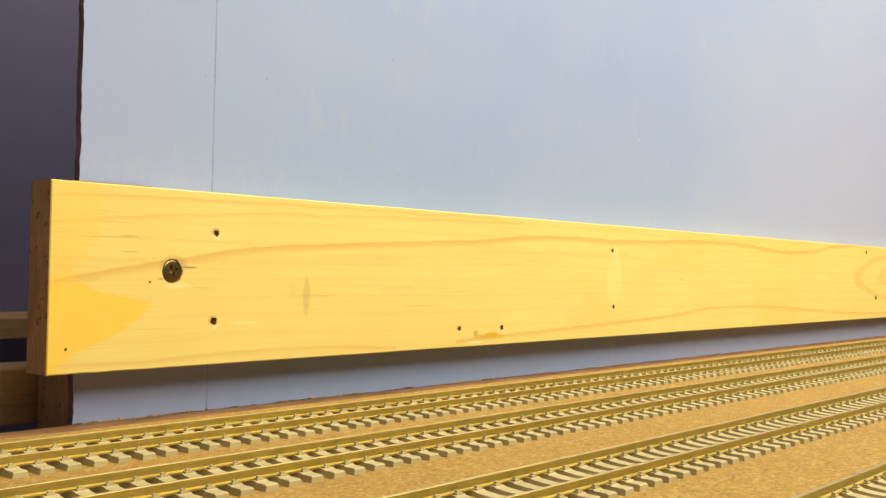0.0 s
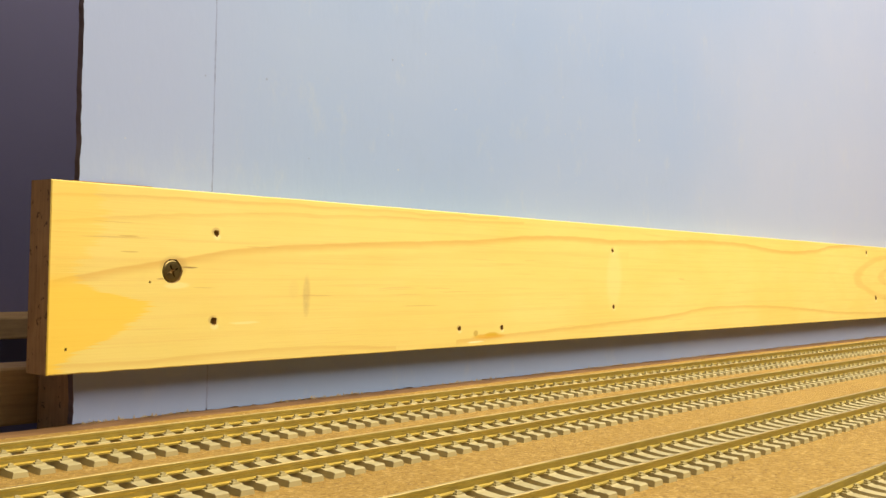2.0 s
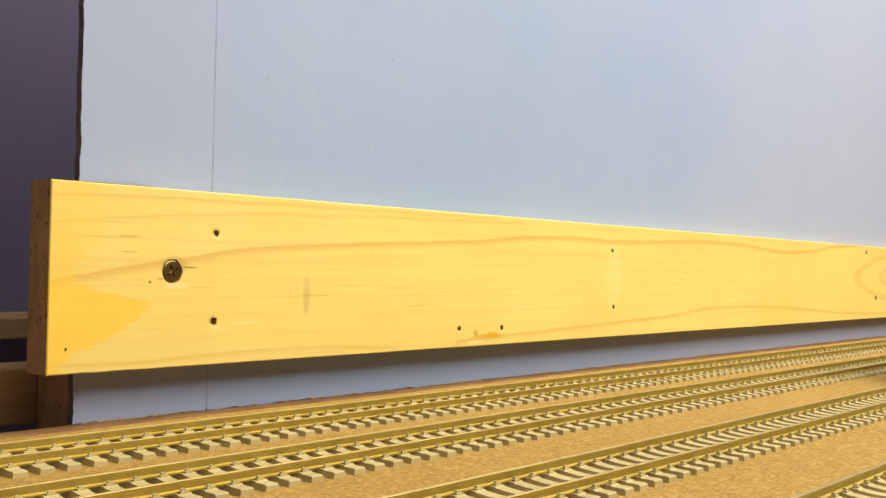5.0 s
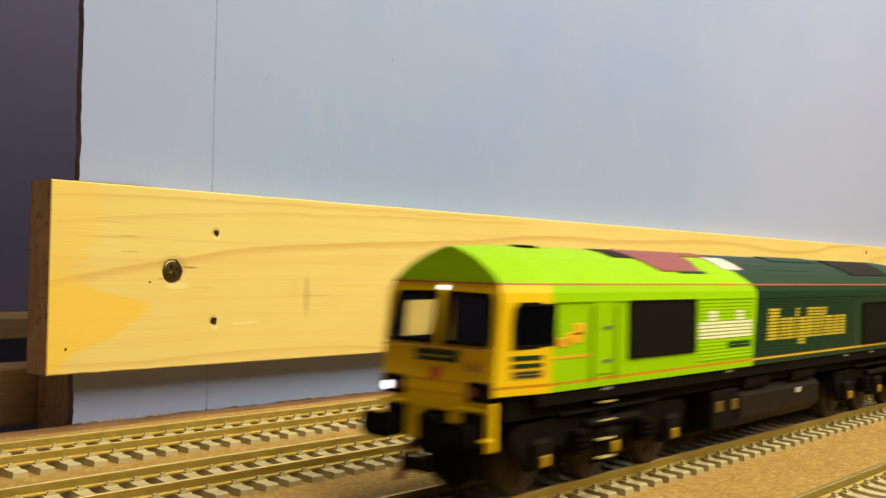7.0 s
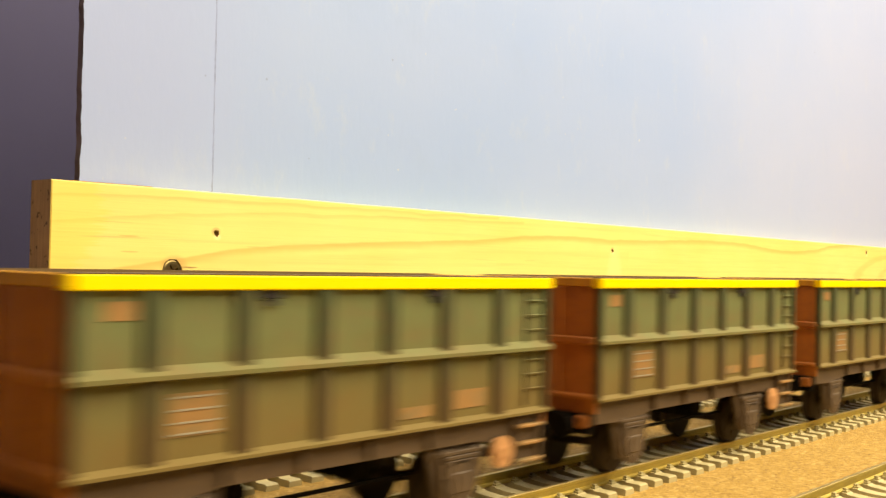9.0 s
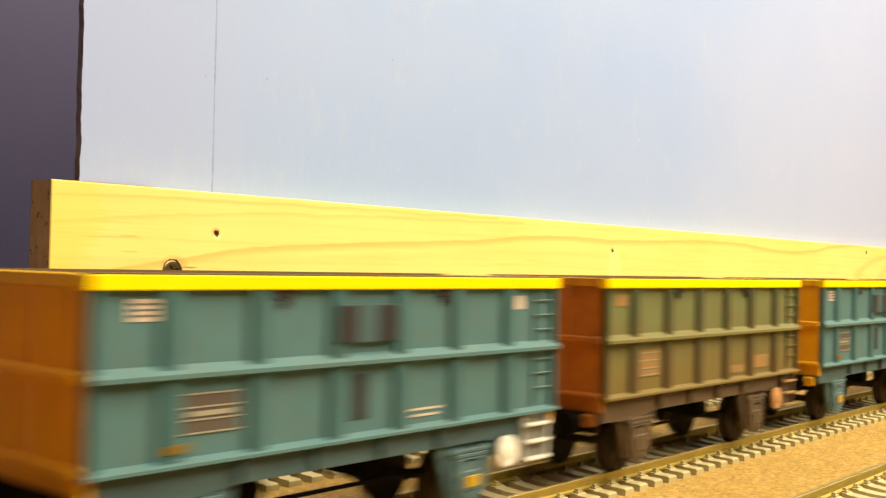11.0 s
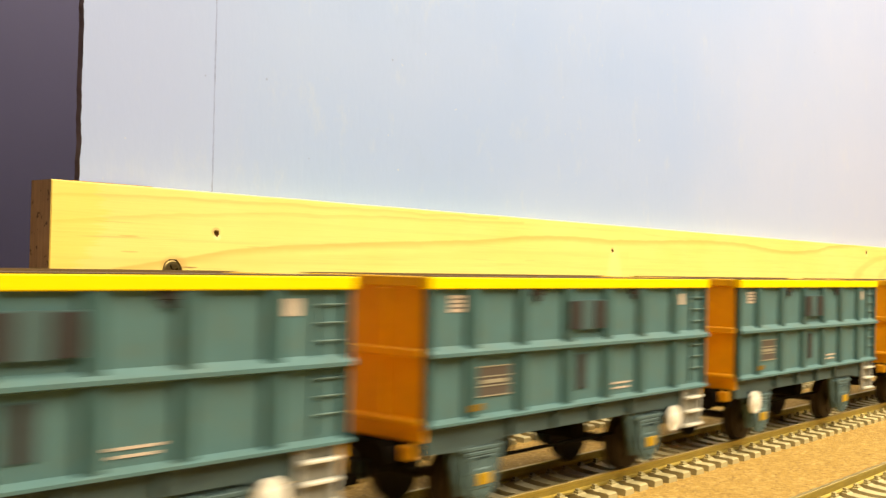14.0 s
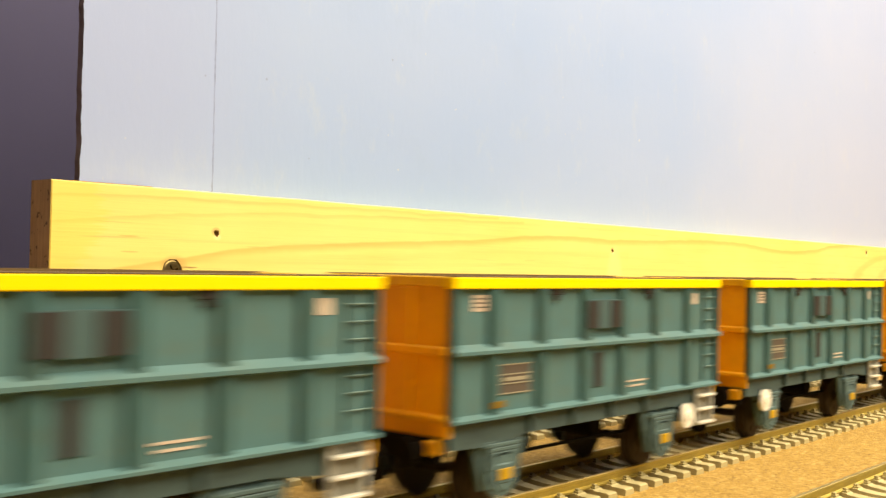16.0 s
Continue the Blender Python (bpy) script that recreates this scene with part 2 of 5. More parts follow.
def backdrop_material():
    m, nt, b, vec = shell("sky_blue_emulsion", 0.6)
    clouds = noise_node(nt, stretched(nt, vec, 3.2, 3.2, 4.5), 1.0, 3)
    col = ramp(nt, clouds, [(0.35, (0.245, 0.348, 0.600)), (0.65, (0.288, 0.378, 0.605))])
    # brushed streaks, broken into short runs
    runs = noise_node(nt, stretched(nt, vec, 45, 45, 14), 1.0, 3)
    streak = noise_node(nt, stretched(nt, vec, 170, 170, 11), 1.0, 5, 0.6)
    worn = calc(nt, "MULTIPLY", smooth(nt, streak, 0.5, 0.8), smooth(nt, runs, 0.45, 0.7))
    col = mixc(nt, calc(nt, "MULTIPLY", worn, 0.22), col, (0.40, 0.44, 0.54))
    patch = noise_node(nt, stretched(nt, vec, 55, 55, 30), 1.0, 6, 0.7)
    col = mixc(nt, calc(nt, "MULTIPLY", smooth(nt, patch, 0.54, 0.70), 0.26), col, (0.40, 0.45, 0.52))
    blot = noise_node(nt, vec, 34, 5, 0.6)
    col = mixc(nt, calc(nt, "MULTIPLY", smooth(nt, blot, 0.52, 0.8), 0.30), col, (0.24, 0.325, 0.53))
    speck = noise_node(nt, vec, 260, 2)
    col = mixc(nt, calc(nt, "MULTIPLY", smooth(nt, speck, 0.72, 0.80), 0.6), col, (0.55, 0.55, 0.47))
    pit = noise_node(nt, vec, 150, 2)
    col = mixc(nt, calc(nt, "MULTIPLY", smooth(nt, pit, 0.79, 0.82), 0.7), col, (0.16, 0.19, 0.30))
    sep = nt.nodes.new("ShaderNodeSeparateXYZ")
    nt.links.new(vec, sep.inputs[0])
    px, pz = sep.outputs[0], sep.outputs[2]
    # scuffed, lilac-grey strip beside the open end
    near = calc(nt, "SUBTRACT", 1.0, smooth(nt, calc(nt, "MULTIPLY_ADD", runs, 0.04, px), 0.03, 0.13))
    col = mixc(nt, calc(nt, "MULTIPLY", near, 0.45), col, (0.305, 0.340, 0.55))

    def chip(cx, cz, rx, rz, colour, amount):
        nonlocal col
        ex = calc(nt, "DIVIDE", calc(nt, "SUBTRACT", px, cx), rx)
        ez = calc(nt, "DIVIDE", calc(nt, "SUBTRACT", pz, cz), rz)
        e = calc(nt, "ADD", calc(nt, "MULTIPLY", ex, ex), calc(nt, "MULTIPLY", ez, ez))
        e = calc(nt, "MULTIPLY_ADD", noise_node(nt, vec, 900, 3), 0.9, calc(nt, "SUBTRACT", e, 0.45))
        col = mixc(nt, calc(nt, "MULTIPLY", calc(nt, "SUBTRACT", 1.0, smooth(nt, e, 0.0, 1.2)), amount), col, colour)
    for cx, cz, r in ((0.0790, 0.1270, 0.0006), (0.0500, 0.1240, 0.0004), (0.1020, 0.0980, 0.0004), (0.1500, 0.1460, 0.0006)):
        chip(cx, cz, r, r, (0.16, 0.18, 0.26), 0.55)
    # far end lightened in the paint, as the lamp brightens it there
    far_light = smooth(nt, calc(nt, "MULTIPLY_ADD", clouds, 0.5, px), 0.30, 1.35)
    col = mixc(nt, calc(nt, "MULTIPLY", far_light, 0.55), col, (0.44, 0.435, 0.57))
    nt.links.new(col, b.inputs["Base Color"])
    fine = noise_node(nt, stretched(nt, vec, 260, 260, 120), 1.0, 4)
    bump(nt, b, calc(nt, "ADD", fine, calc(nt, "MULTIPLY", worn, 0.6)), 0.22, 0.0004)
    return m


M = {
    "pine": pine_material(),
    "endgrain": rough_wood("sawn_end_grain", (0.30, 0.18, 0.08), (0.54, 0.35, 0.17), (700, 700, 60), 0.8, 0.85),
    "batten": rough_wood("dark_batten", (0.30, 0.18, 0.075), (0.50, 0.32, 0.14), (40, 500, 500)),
    "ply": rough_wood("plywood_board", (0.13, 0.06, 0.018), (0.30, 0.16, 0.055), (60, 300, 300)),
    "hardboard": rough_wood("raw_hardboard_edge", (0.08, 0.06, 0.075), (0.17, 0.13, 0.15), (300, 300, 60), 0.85),
    "filler": plain("joint_filler", (0.225, 0.28, 0.47), 0.7, vary=0.35, fine=900, coarse=260),
    "fibre": plain("torn_board_fibre", (0.46, 0.36, 0.22), 0.85, vary=0.25),
    "cork": cork_material(),
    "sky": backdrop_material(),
    "concrete": plain("grey_sleeper_plastic", (0.46, 0.388, 0.19), 0.6, vary=0.10, per_object=0.14, bumps=0.25),
    "rail": plain("nickel_silver_rail", (0.50, 0.395, 0.11), 0.5, 1.0, vary=0.2, coarse=110, bumps=0.05),
    "railhead": plain("polished_rail_head", (0.58, 0.46, 0.20), 0.42, 1.0, vary=0.06, coarse=60, bumps=0.04),
    "steel": plain("dull_screw_steel", (0.17, 0.125, 0.05), 0.34, 1.0, vary=0.3),
    "hole": plain("nail_hole_wood", (0.32, 0.19, 0.06), 0.9),
    "wall": plain("room_wall_paint", (0.130, 0.125, 0.235), 0.8, vary=0.06, fine=300, coarse=10, bumps=0.1),
    "white": plain("blue_bounce_paint", (0.46, 0.51, 0.62), 0.9, vary=0.04, fine=300, coarse=10, bumps=0),
    "floor": plain("grey_floor", (0.22, 0.19, 0.16), 0.8, vary=0.15, fine=200, coarse=10),
    "yellow": plain("warning_yellow", (0.78, 0.53, 0.003), 0.45, vary=0.05, gloss=0.2),
    "black": plain("underframe_black", (0.0058, 0.0047, 0.0034), 0.8, vary=0.25, dirt=(0.016, 0.011, 0.006), dirt_amount=0.4, gloss=0.04),
    "tank": plain("fuel_tank_grey", (0.017, 0.012, 0.008), 0.65, vary=0.2, gloss=0.08),
    "lime": plain("lime_green_paint", (0.285, 0.56, 0.001), 0.5, vary=0.04, gloss=0.07),
    "dkgreen": plain("dark_green_paint", (0.0055, 0.034, 0.013), 0.45, vary=0.08, gloss=0.2),
    "maroon": plain("maroon_roof_panel", (0.25, 0.055, 0.05), 0.5),
    "cream": plain("cream_lettering", (0.75, 0.75, 0.50), 0.5),
    "orange_line": plain("orange_lining", (0.55, 0.24, 0.008), 0.5, gloss=0.2),
    "red_line": plain("red_lining", (0.40, 0.09, 0.015), 0.5),
    "grille": plain("black_grille", (0.005, 0.004, 0.003), 0.7, vary=0.3, gloss=0.08),
    # wagon paints in two tones: lighter on the sheets, darker on ribs and posts
    "teal": plain("teal_sheet_paint", (0.070, 0.153, 0.160), 0.55, vary=0.10, dirt=(0.090, 0.132, 0.108), dirt_amount=0.5, gloss=0.3),
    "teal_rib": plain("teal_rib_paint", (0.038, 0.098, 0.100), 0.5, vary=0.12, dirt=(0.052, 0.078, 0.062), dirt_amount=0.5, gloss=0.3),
    "blue": plain("blue_sheet_paint", (0.070, 0.155, 0.162), 0.55, vary=0.10, dirt=(0.10, 0.13, 0.10), dirt_amount=0.4, gloss=0.3),
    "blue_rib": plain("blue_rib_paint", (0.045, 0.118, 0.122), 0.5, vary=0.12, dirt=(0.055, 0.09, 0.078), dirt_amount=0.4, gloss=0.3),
    "drab": plain("olive_sheet_paint", (0.132, 0.150, 0.056), 0.65, vary=0.12, dirt=(0.17, 0.12, 0.05), dirt_amount=0.5, gloss=0.25, low_tint=(0.165, 0.098, 0.022)),
    "drab_rib": plain("olive_rib_paint", (0.056, 0.066, 0.026), 0.65, vary=0.15, dirt=(0.08, 0.05, 0.02), dirt_amount=0.5, gloss=0.25, low_tint=(0.095, 0.048, 0.014)),
    "orange": plain("orange_rust_paint", (0.76, 0.37, 0.003), 0.55, vary=0.10, dirt=(0.60, 0.27, 0.004), dirt_amount=0.5),
    "rust": plain("rusty_end_paint", (0.36, 0.115, 0.010), 0.65, vary=0.15, dirt=(0.18, 0.055, 0.012), dirt_amount=0.6),
    "rim": plain("yellow_rim_paint", (0.93, 0.655, 0.004), 0.45, vary=0.05, gloss=0.2),
    "sticker": plain("pale_data_panel", (0.52, 0.42, 0.33), 0.6, vary=0.1),
    "ink": plain("dark_patch", (0.014, 0.012, 0.012), 0.6),
    "white_paint": plain("off_white_paint", (0.80, 0.76, 0.66), 0.5, vary=0.06),
    "wheel": plain("blackened_wheel", (0.045, 0.031, 0.020), 0.6, 0.0, vary=0.25, gloss=0.15),
    "tyre": plain("bright_tyre", (0.55, 0.50, 0.42), 0.3, 1.0),
    "peach": plain("rust_stained_disc", (0.48, 0.24, 0.09), 0.6),
}


# ---- mesh helpers ----
def box(bm, x0, x1, y0, y1, z0, z1, bev=0.0):
    vs = [bm.verts.new(p) for p in ((x0, y0, z0), (x1, y0, z0), (x1, y1, z0), (x0, y1, z0), (x0, y0, z1), (x1, y0, z1), (x1, y1, z1), (x0, y1, z1))]
    fs = [bm.faces.new([vs[i] for i in f]) for f in ((3, 2, 1, 0), (4, 5, 6, 7), (0, 1, 5, 4), (1, 2, 6, 5), (2, 3, 7, 6), (3, 0, 4, 7))]
    if bev:
        bmesh.ops.bevel(bm, geom=list({e for f in fs for e in f.edges}), offset=bev, segments=1, affect="EDGES")
    return bm


def prism(bm, poly, axis, a, b):
    """A closed outline of two coordinates drawn out along the axis 'x', 'y' or 'z'."""
    def at(p, d):
        return {"x": (d, p[0], p[1]), "y": (p[0], d, p[1]), "z": (p[0], p[1], d)}[axis]
    lo, hi = [bm.verts.new(at(p, a)) for p in poly], [bm.verts.new(at(p, b)) for p in poly]
    n = len(poly)
    for i in range(n):
        bm.faces.new((lo[i], lo[(i + 1) % n], hi[(i + 1) % n], hi[i]))
    bm.faces.new(lo[::-1])
    bm.faces.new(hi)
    return bm


def disc(bm, axis, at, r, length, seg=20, r2=None):
    """A cylinder or cone centred at a point, along an axis."""
    rot = {"x": pose(0, 0, 0, 0, 90, 0), "y": pose(0, 0, 0, 90, 0, 0), "z": Matrix()}[axis]
    bmesh.ops.create_cone(bm, cap_ends=True, segments=seg, radius1=r, radius2=r if r2 is None else r2, depth=length,
                          matrix=Matrix.Translation(at) @ rot)
    return bm


def mesh_of(name, bm, material, soft=False):
    bmesh.ops.recalc_face_normals(bm, faces=bm.faces[:])
    me = bpy.data.meshes.new(name)
    bm.to_mesh(me)
    bm.free()
    for mt in material if isinstance(material, (list, tuple)) else [material]:
        me.materials.append(mt)
    if soft:
        for p in me.polygons:
            p.use_smooth = True
    return me


def part(name, bm, material, parent, label="", soft=False):
    ob = new(name, mesh_of(name, bm, material, soft))
    ob.parent = parent
    if label:
        ob["label"] = label
    return ob


def thing(name, bm, material, label, category, group="", kind="", soft=False):
    return tagged(new(name, mesh_of(name, bm, material, soft)), label, category, group, kind)


def base(name, at, label, category, group=""):
    ob = tagged(new(name), label, category, group)
    ob.location = at
    return ob


# ---- the room ----
def room():
    X0, X1, Y0, Y1, Z0, Z1, T = -2.2, 4.2, -1.9, 0.62, -1.0, 1.35, 0.1
    # south, west, east walls and ceiling are unseen; their blue cools bounced light
    for name, b, m, label in (
        ("wall_north", (X0 - T, X1 + T, Y1, Y1 + T, Z0, Z1), "wall", "dim blue-grey painted room wall behind the layout"),
        ("wall_south", (X0 - T, X1 + T, Y0 - T, Y0, Z0, Z1), "white", "unseen pale blue wall, tinted to cool the bounced light"),
        ("wall_west", (X0 - T, X0, Y0, Y1, Z0, Z1), "white", "unseen pale blue end wall, tinted to cool the bounced light"),
        ("wall_east", (X1, X1 + T, Y0, Y1, Z0, Z1), "white", "unseen pale blue end wall, tinted to cool the bounced light"),
        ("floor", (X0 - T, X1 + T, Y0 - T, Y1 + T, Z0 - T, Z0), "floor", "plain grey room floor"),
        ("ceiling", (X0 - T, X1 + T, Y0 - T, Y1 + T, Z1, Z1 + T), "white", "unseen pale blue ceiling, tinted to cool the bounced light"),
    ):
        thing(name, box(bmesh.new(), *b), M[m], label, name.split("_")[0], kind="structure")


def layout_board():
    bm = box(bmesh.new(), -1.95, 3.95, -0.16, 0.3225, BOARD_Z - 0.012, BOARD_Z, 0.0008)
    ob = thing("baseboard", bm, M["ply"], "brown plywood baseboard under the cork of the model railway", "baseboard")
    for x in (-1.9, 0.5, 2.2, 3.9):
        part("board_leg", box(bmesh.new(), x - 0.022, x + 0.022, -0.12, -0.076, -1.0, BOARD_Z - 0.0125, 0.002), M["batten"], ob)
        part("board_leg", box(bmesh.new(), x - 0.022, x + 0.022, 0.236, 0.28, -1.0, BOARD_Z - 0.0125, 0.002), M["batten"], ob)
    # cork with a slightly ragged back edge
    bm, n = bmesh.new(), 420
    rng = random.Random(4)
    back, x0, x1 = [], -1.94, 3.94
    for i in range(n + 1):
        x = x0 + (x1 - x0) * i / n
        back.append((x, 0.2875 + 0.0012 * noise.noise((x * 9, 0, 0)) + rng.uniform(-0.0003, 0.0003)))
    prism(bm, [(x0, -0.155), (x1, -0.155)] + back[::-1], "z", BOARD_Z + 0.00002, CORK_Z)
    thing("cork_sheet", bm, M["cork"], "golden brown granular cork sheet laid on the baseboard", "cork underlay", kind="structure")


def backdrop():
    top = 0.46
    ob = base("sky_backboard", (BACK_X, BACK_Y, -0.0085), "pale sky-blue painted hardboard backboard, chipped at its edges", "backboard")
    rng = random.Random(7)

    def panel(xa, xb, ragged_left, ragged_right):
        bm = bmesh.new()
        n = 230
        zs = [top * i / n for i in range(n + 1)]
        left = [(xa + (rng.uniform(-0.00016, 0.00016) + 0.0005 * noise.noise((z * 90, 7, 1)) if ragged_left else rng.uniform(-0.00011, 0.00011)) + (0.0011 * z if ragged_left else 0), z) for z in zs]
        m = max(2, int((xb - xa) / 0.0022))
        foot = [(xa + (xb - xa) * i / m, rng.uniform(-0.0003, 0.00035) + 0.0004 * noise.noise((xa + i * 0.11, 3, 1))) for i in range(1, m)]
        right = [(xb + rng.uniform(-0.00011, 0.00011), z) for z in zs]
        prism(bm, foot + right + left[::-1], "y", 0.0, 0.0032)
        bmesh.ops.recalc_face_normals(bm, faces=bm.faces[:])
        for f in bm.faces:
            if abs(f.normal.x) > 0.5:
                f.material_index = 1
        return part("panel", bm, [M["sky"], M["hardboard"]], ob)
    joint = 0.2414 - BACK_X
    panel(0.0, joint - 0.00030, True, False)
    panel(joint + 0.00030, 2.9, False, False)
    part("filler_strip", box(bmesh.new(), joint - 0.0008, joint + 0.0008, 0.00004, 0.0030, 0.0006, top - 0.002), M["filler"], ob, "grey filler in the joint of the panels")
    # torn fibres and paint crumbs along the sawn foot
    bm = bmesh.new()
    for i in range(520):
        x = 0.004 + 1.1 * (i / 520) ** 1.3 + rng.uniform(-0.001, 0.001)
        if noise.noise((x * 22, 2, 5)) < -0.05:
            continue
        w, h, z = rng.uniform(0.0003, 0.0011), rng.uniform(0.0003, 0.0011), rng.uniform(-0.0004, 0.0004)
        q = [bm.verts.new((x + dx * w, -dy, z + dz * h)) for dx, dy, dz in ((-1, 0.00005, -0.3), (1, 0.00005, -0.4), (rng.uniform(-0.8, 0.8), 0.0001, 1), (0, 0.0007, -0.1))]
        for a, b, c in ((0, 1, 3), (1, 2, 3), (2, 0, 3), (0, 2, 1)):
            bm.faces.new((q[a], q[b], q[c]))
    part("torn_foot", bm, M["fibre"], ob, "pale torn fibres along the foot")["kind"] = "stuff"
    part("batten", box(bmesh.new(), 0.0012, 0.034, 0.0034, 0.026, -0.020, 0.030, 0.0006), M["endgrain"], ob, "sawn softwood batten behind the backboard")
    part("batten", box(bmesh.new(), 0.05, 2.88, 0.0064, 0.026, -0.004, 0.020, 0.0006), M["batten"], ob, "softwood batten behind the backboard")


def dark_timbers():
    # framing seen past the end of the backboard
    bm = box(bmesh.new(), -0.7, 0.215, 0.352, 0.372, -0.0118, 0.0083, 0.0008)
    ob = thing("frame_rail", bm, M["batten"], "shaded softwood rail running behind the end of the layout", "timber")
    for x in (-0.66, -0.3):
        part("post", box(bmesh.new(), x, x + 0.03, 0.353, 0.371, -1.0, -0.0119, 0.001), M["batten"], ob)
    bm = box(bmesh.new(), -0.7, 0.9, 0.56, 0.6199, 0.001, 0.0128, 0.0008)
    thing("shelf_rail", bm, M["batten"], "brown timber ledge in shade against the wall", "timber")




def plank():
    x1, b = 2.75, 0.00035
    bm = bmesh.new()
    rng = random.Random(3)

    def ring(pts, close=True):
        vs = [bm.verts.new(p) for p in pts]
        return vs, [bm.edges.new((vs[i], vs[(i + 1) % len(vs)])) for i in range(len(vs))]

    def outline(inset, y):
        n = 60
        z0, z1, xa, xb = PLANK_Z0 + inset, PLANK_Z1 - inset, PLANK_X + inset, x1 - inset
        low = [(xa + (xb - xa) * (i / n) ** 2, y, z0 - 0.00012 * noise.noise((i * 0.9, 1, 2))) for i in range(n + 1)]
        high = [(xa + (xb - xa) * (i / n) ** 2, y, z1 + 0.00012 * noise.noise((i * 0.7, 5, 2)) - 0.0007 * min(1, (i / n) ** 2 * 3)) for i in range(n + 1)]
        return low + high[::-1]
    front, fe = ring(outline(b, PLANK_Y))
    edges = list(fe)
    cups = []
    for cx, cz, r in HOLES + [SCREW]:
        n = 16 if r > 0.002 else 9
        pts = []
        for i in range(n):
            a = 2 * math.pi * i / n
            k = r * (1 + (0.05 if r > 0.002 else 0.22) * rng.uniform(-1, 1))
            pts.append((cx + k * math.cos(a), PLANK_Y, cz + k * math.sin(a)))
        vs, es = ring(pts)
        edges += es
        cups.append((cx, cz, r, vs))
    fill = bmesh.ops.triangle_fill(bm, use_beauty=True, use_dissolve=False, edges=edges)
    for cx, cz, r, vs in cups:
        deep = 0.0009 if r > 0.002 else 0.003
        k = 0.93 if r > 0.002 else 0.7
        inner = [bm.verts.new((cx + (v.co.x - cx) * k, PLANK_Y + deep, cz + (v.co.z - cz) * k)) for v in vs]
        for i in range(len(vs)):
            f = bm.faces.new((vs[i], vs[(i + 1) % len(vs)], inner[(i + 1) % len(vs)], inner[i]))
            f.material_index = 2
        bm.faces.new(inner).material_index = 2
    mid = [bm.verts.new(p) for p in outline(0.0, PLANK_Y + b)]
    rear = [bm.verts.new(p) for p in outline(0.0, PLANK_Y + PLANK_T)]
    n = len(front)
    half = n // 2
    for a, c in ((front, mid), (mid, rear)):
        for i in range(n):
            f = bm.faces.new((a[i], a[(i + 1) % n], c[(i + 1) % n], c[i]))
            if i == n - 1 and a is mid:
                f.material_index = 1
    bm.faces.new(rear)
    ob = thing("pine_plank", bm, [M["pine"], M["endgrain"], M["hole"]], "pale yellow planed pine plank with nail holes and resin stain", "plank")
    # dark sliver drawn in place of the shadow gap at the plank's top
    part("packing_strip", box(bmesh.new(), 0.1835, 0.214, PLANK_Y + PLANK_T - 0.0022, PLANK_Y + PLANK_T - 0.0002, PLANK_Z1 - 0.02, PLANK_Z1 + 0.0010), M["hole"], ob, "dark sliver for the shadow gap behind the plank")
    # cross-head screw sunk in its countersink
    bm = bmesh.new()
    cx, cz, r = SCREW
    r *= 0.9
    y = PLANK_Y + 0.0003
    n, out = 24, []
    prof = [(r, 0.0006), (r, 0.0), (r * 0.9, -0.00022), (r * 0.66, -0.0003)]
    rows = [[bm.verts.new((cx + pr * math.cos(2 * math.pi * i / n), y + py, cz + pr * math.sin(2 * math.pi * i / n))) for i in range(n)] for pr, py in prof]
    for a, c in zip(rows, rows[1:]):
        for i in range(n):
            bm.faces.new((a[i], a[(i + 1) % n], c[(i + 1) % n], c[i]))
    # cross recess: eight-pointed inner ring sunk to the middle
    star = []
    for i in range(n):
        a = 2 * math.pi * i / n
        k = 0.62 if min((a - 0.35) % (math.pi / 2), (0.35 - a) % (math.pi / 2)) < 0.27 else 0.22
        star.append(bm.verts.new((cx + r * k * math.cos(a), y - 0.0003, cz + r * k * math.sin(a))))
    sunk = [bm.verts.new((cx + (v.co.x - cx) * 0.7, y + 0.0012, cz + (v.co.z - cz) * 0.7)) for v in star]
    for a, c in ((rows[-1], star), (star, sunk)):
        for i in range(n):
            bm.faces.new((a[i], a[(i + 1) % n], c[(i + 1) % n], c[i]))
    bm.faces.new(sunk)
    part("screw", bm, M["steel"], ob, "dull steel cross-head wood screw")


room()
layout_board()
backdrop()
dark_timbers()
plank()


# ---- tracks ----
def sleeper_bm():
    """One moulded concrete sleeper with its four rail clips; along y, centred at the origin, top at the rail foot."""
    bm = bmesh.new()
    h, top = 0.0150, -0.0025
    half = [(h, -0.00055), (h * 0.965, -0.00030), (0.0113, -0.00026), (0.0109, 0.0), (0.0065, 0.0), (0.0061, -0.00025), (0.0025, -0.00060)]
    prof = [(-y, dz) for y, dz in half] + half[::-1]
    rows = []
    for y, dz in prof:
        wt, wb = 0.00175, 0.00205
        rows.append([bm.verts.new(p) for p in ((-wb, y, CORK_Z), (-wt, y, top + dz), (wt, y, top + dz), (wb, y, CORK_Z))])
    for a, c in zip(rows, rows[1:]):
        for i in range(3):
            bm.faces.new((a[i], a[i + 1], c[i + 1], c[i]))
    bm.faces.new(rows[0])
    bm.faces.new(rows[-1][::-1])
    for s in (-1, 1):
        for o in (-1, 1):
            y = s * 0.0087 + o * 0.00155
            box(bm, -0.0010, 0.0010, y - 0.00060, y + 0.00060, top - 0.0001, top + 0.00042)
            box(bm, -0.0006, 0.0006, y - 0.00030, y + 0.00030, top + 0.0004, top + 0.0008)
            y2 = s * 0.0087 + o * 0.0011
            box(bm, -0.00035, 0.00035, min(y2, y) - 0.0002, max(y2, y) + 0.0002, top + 0.0004, top + 0.0009)
    return bm


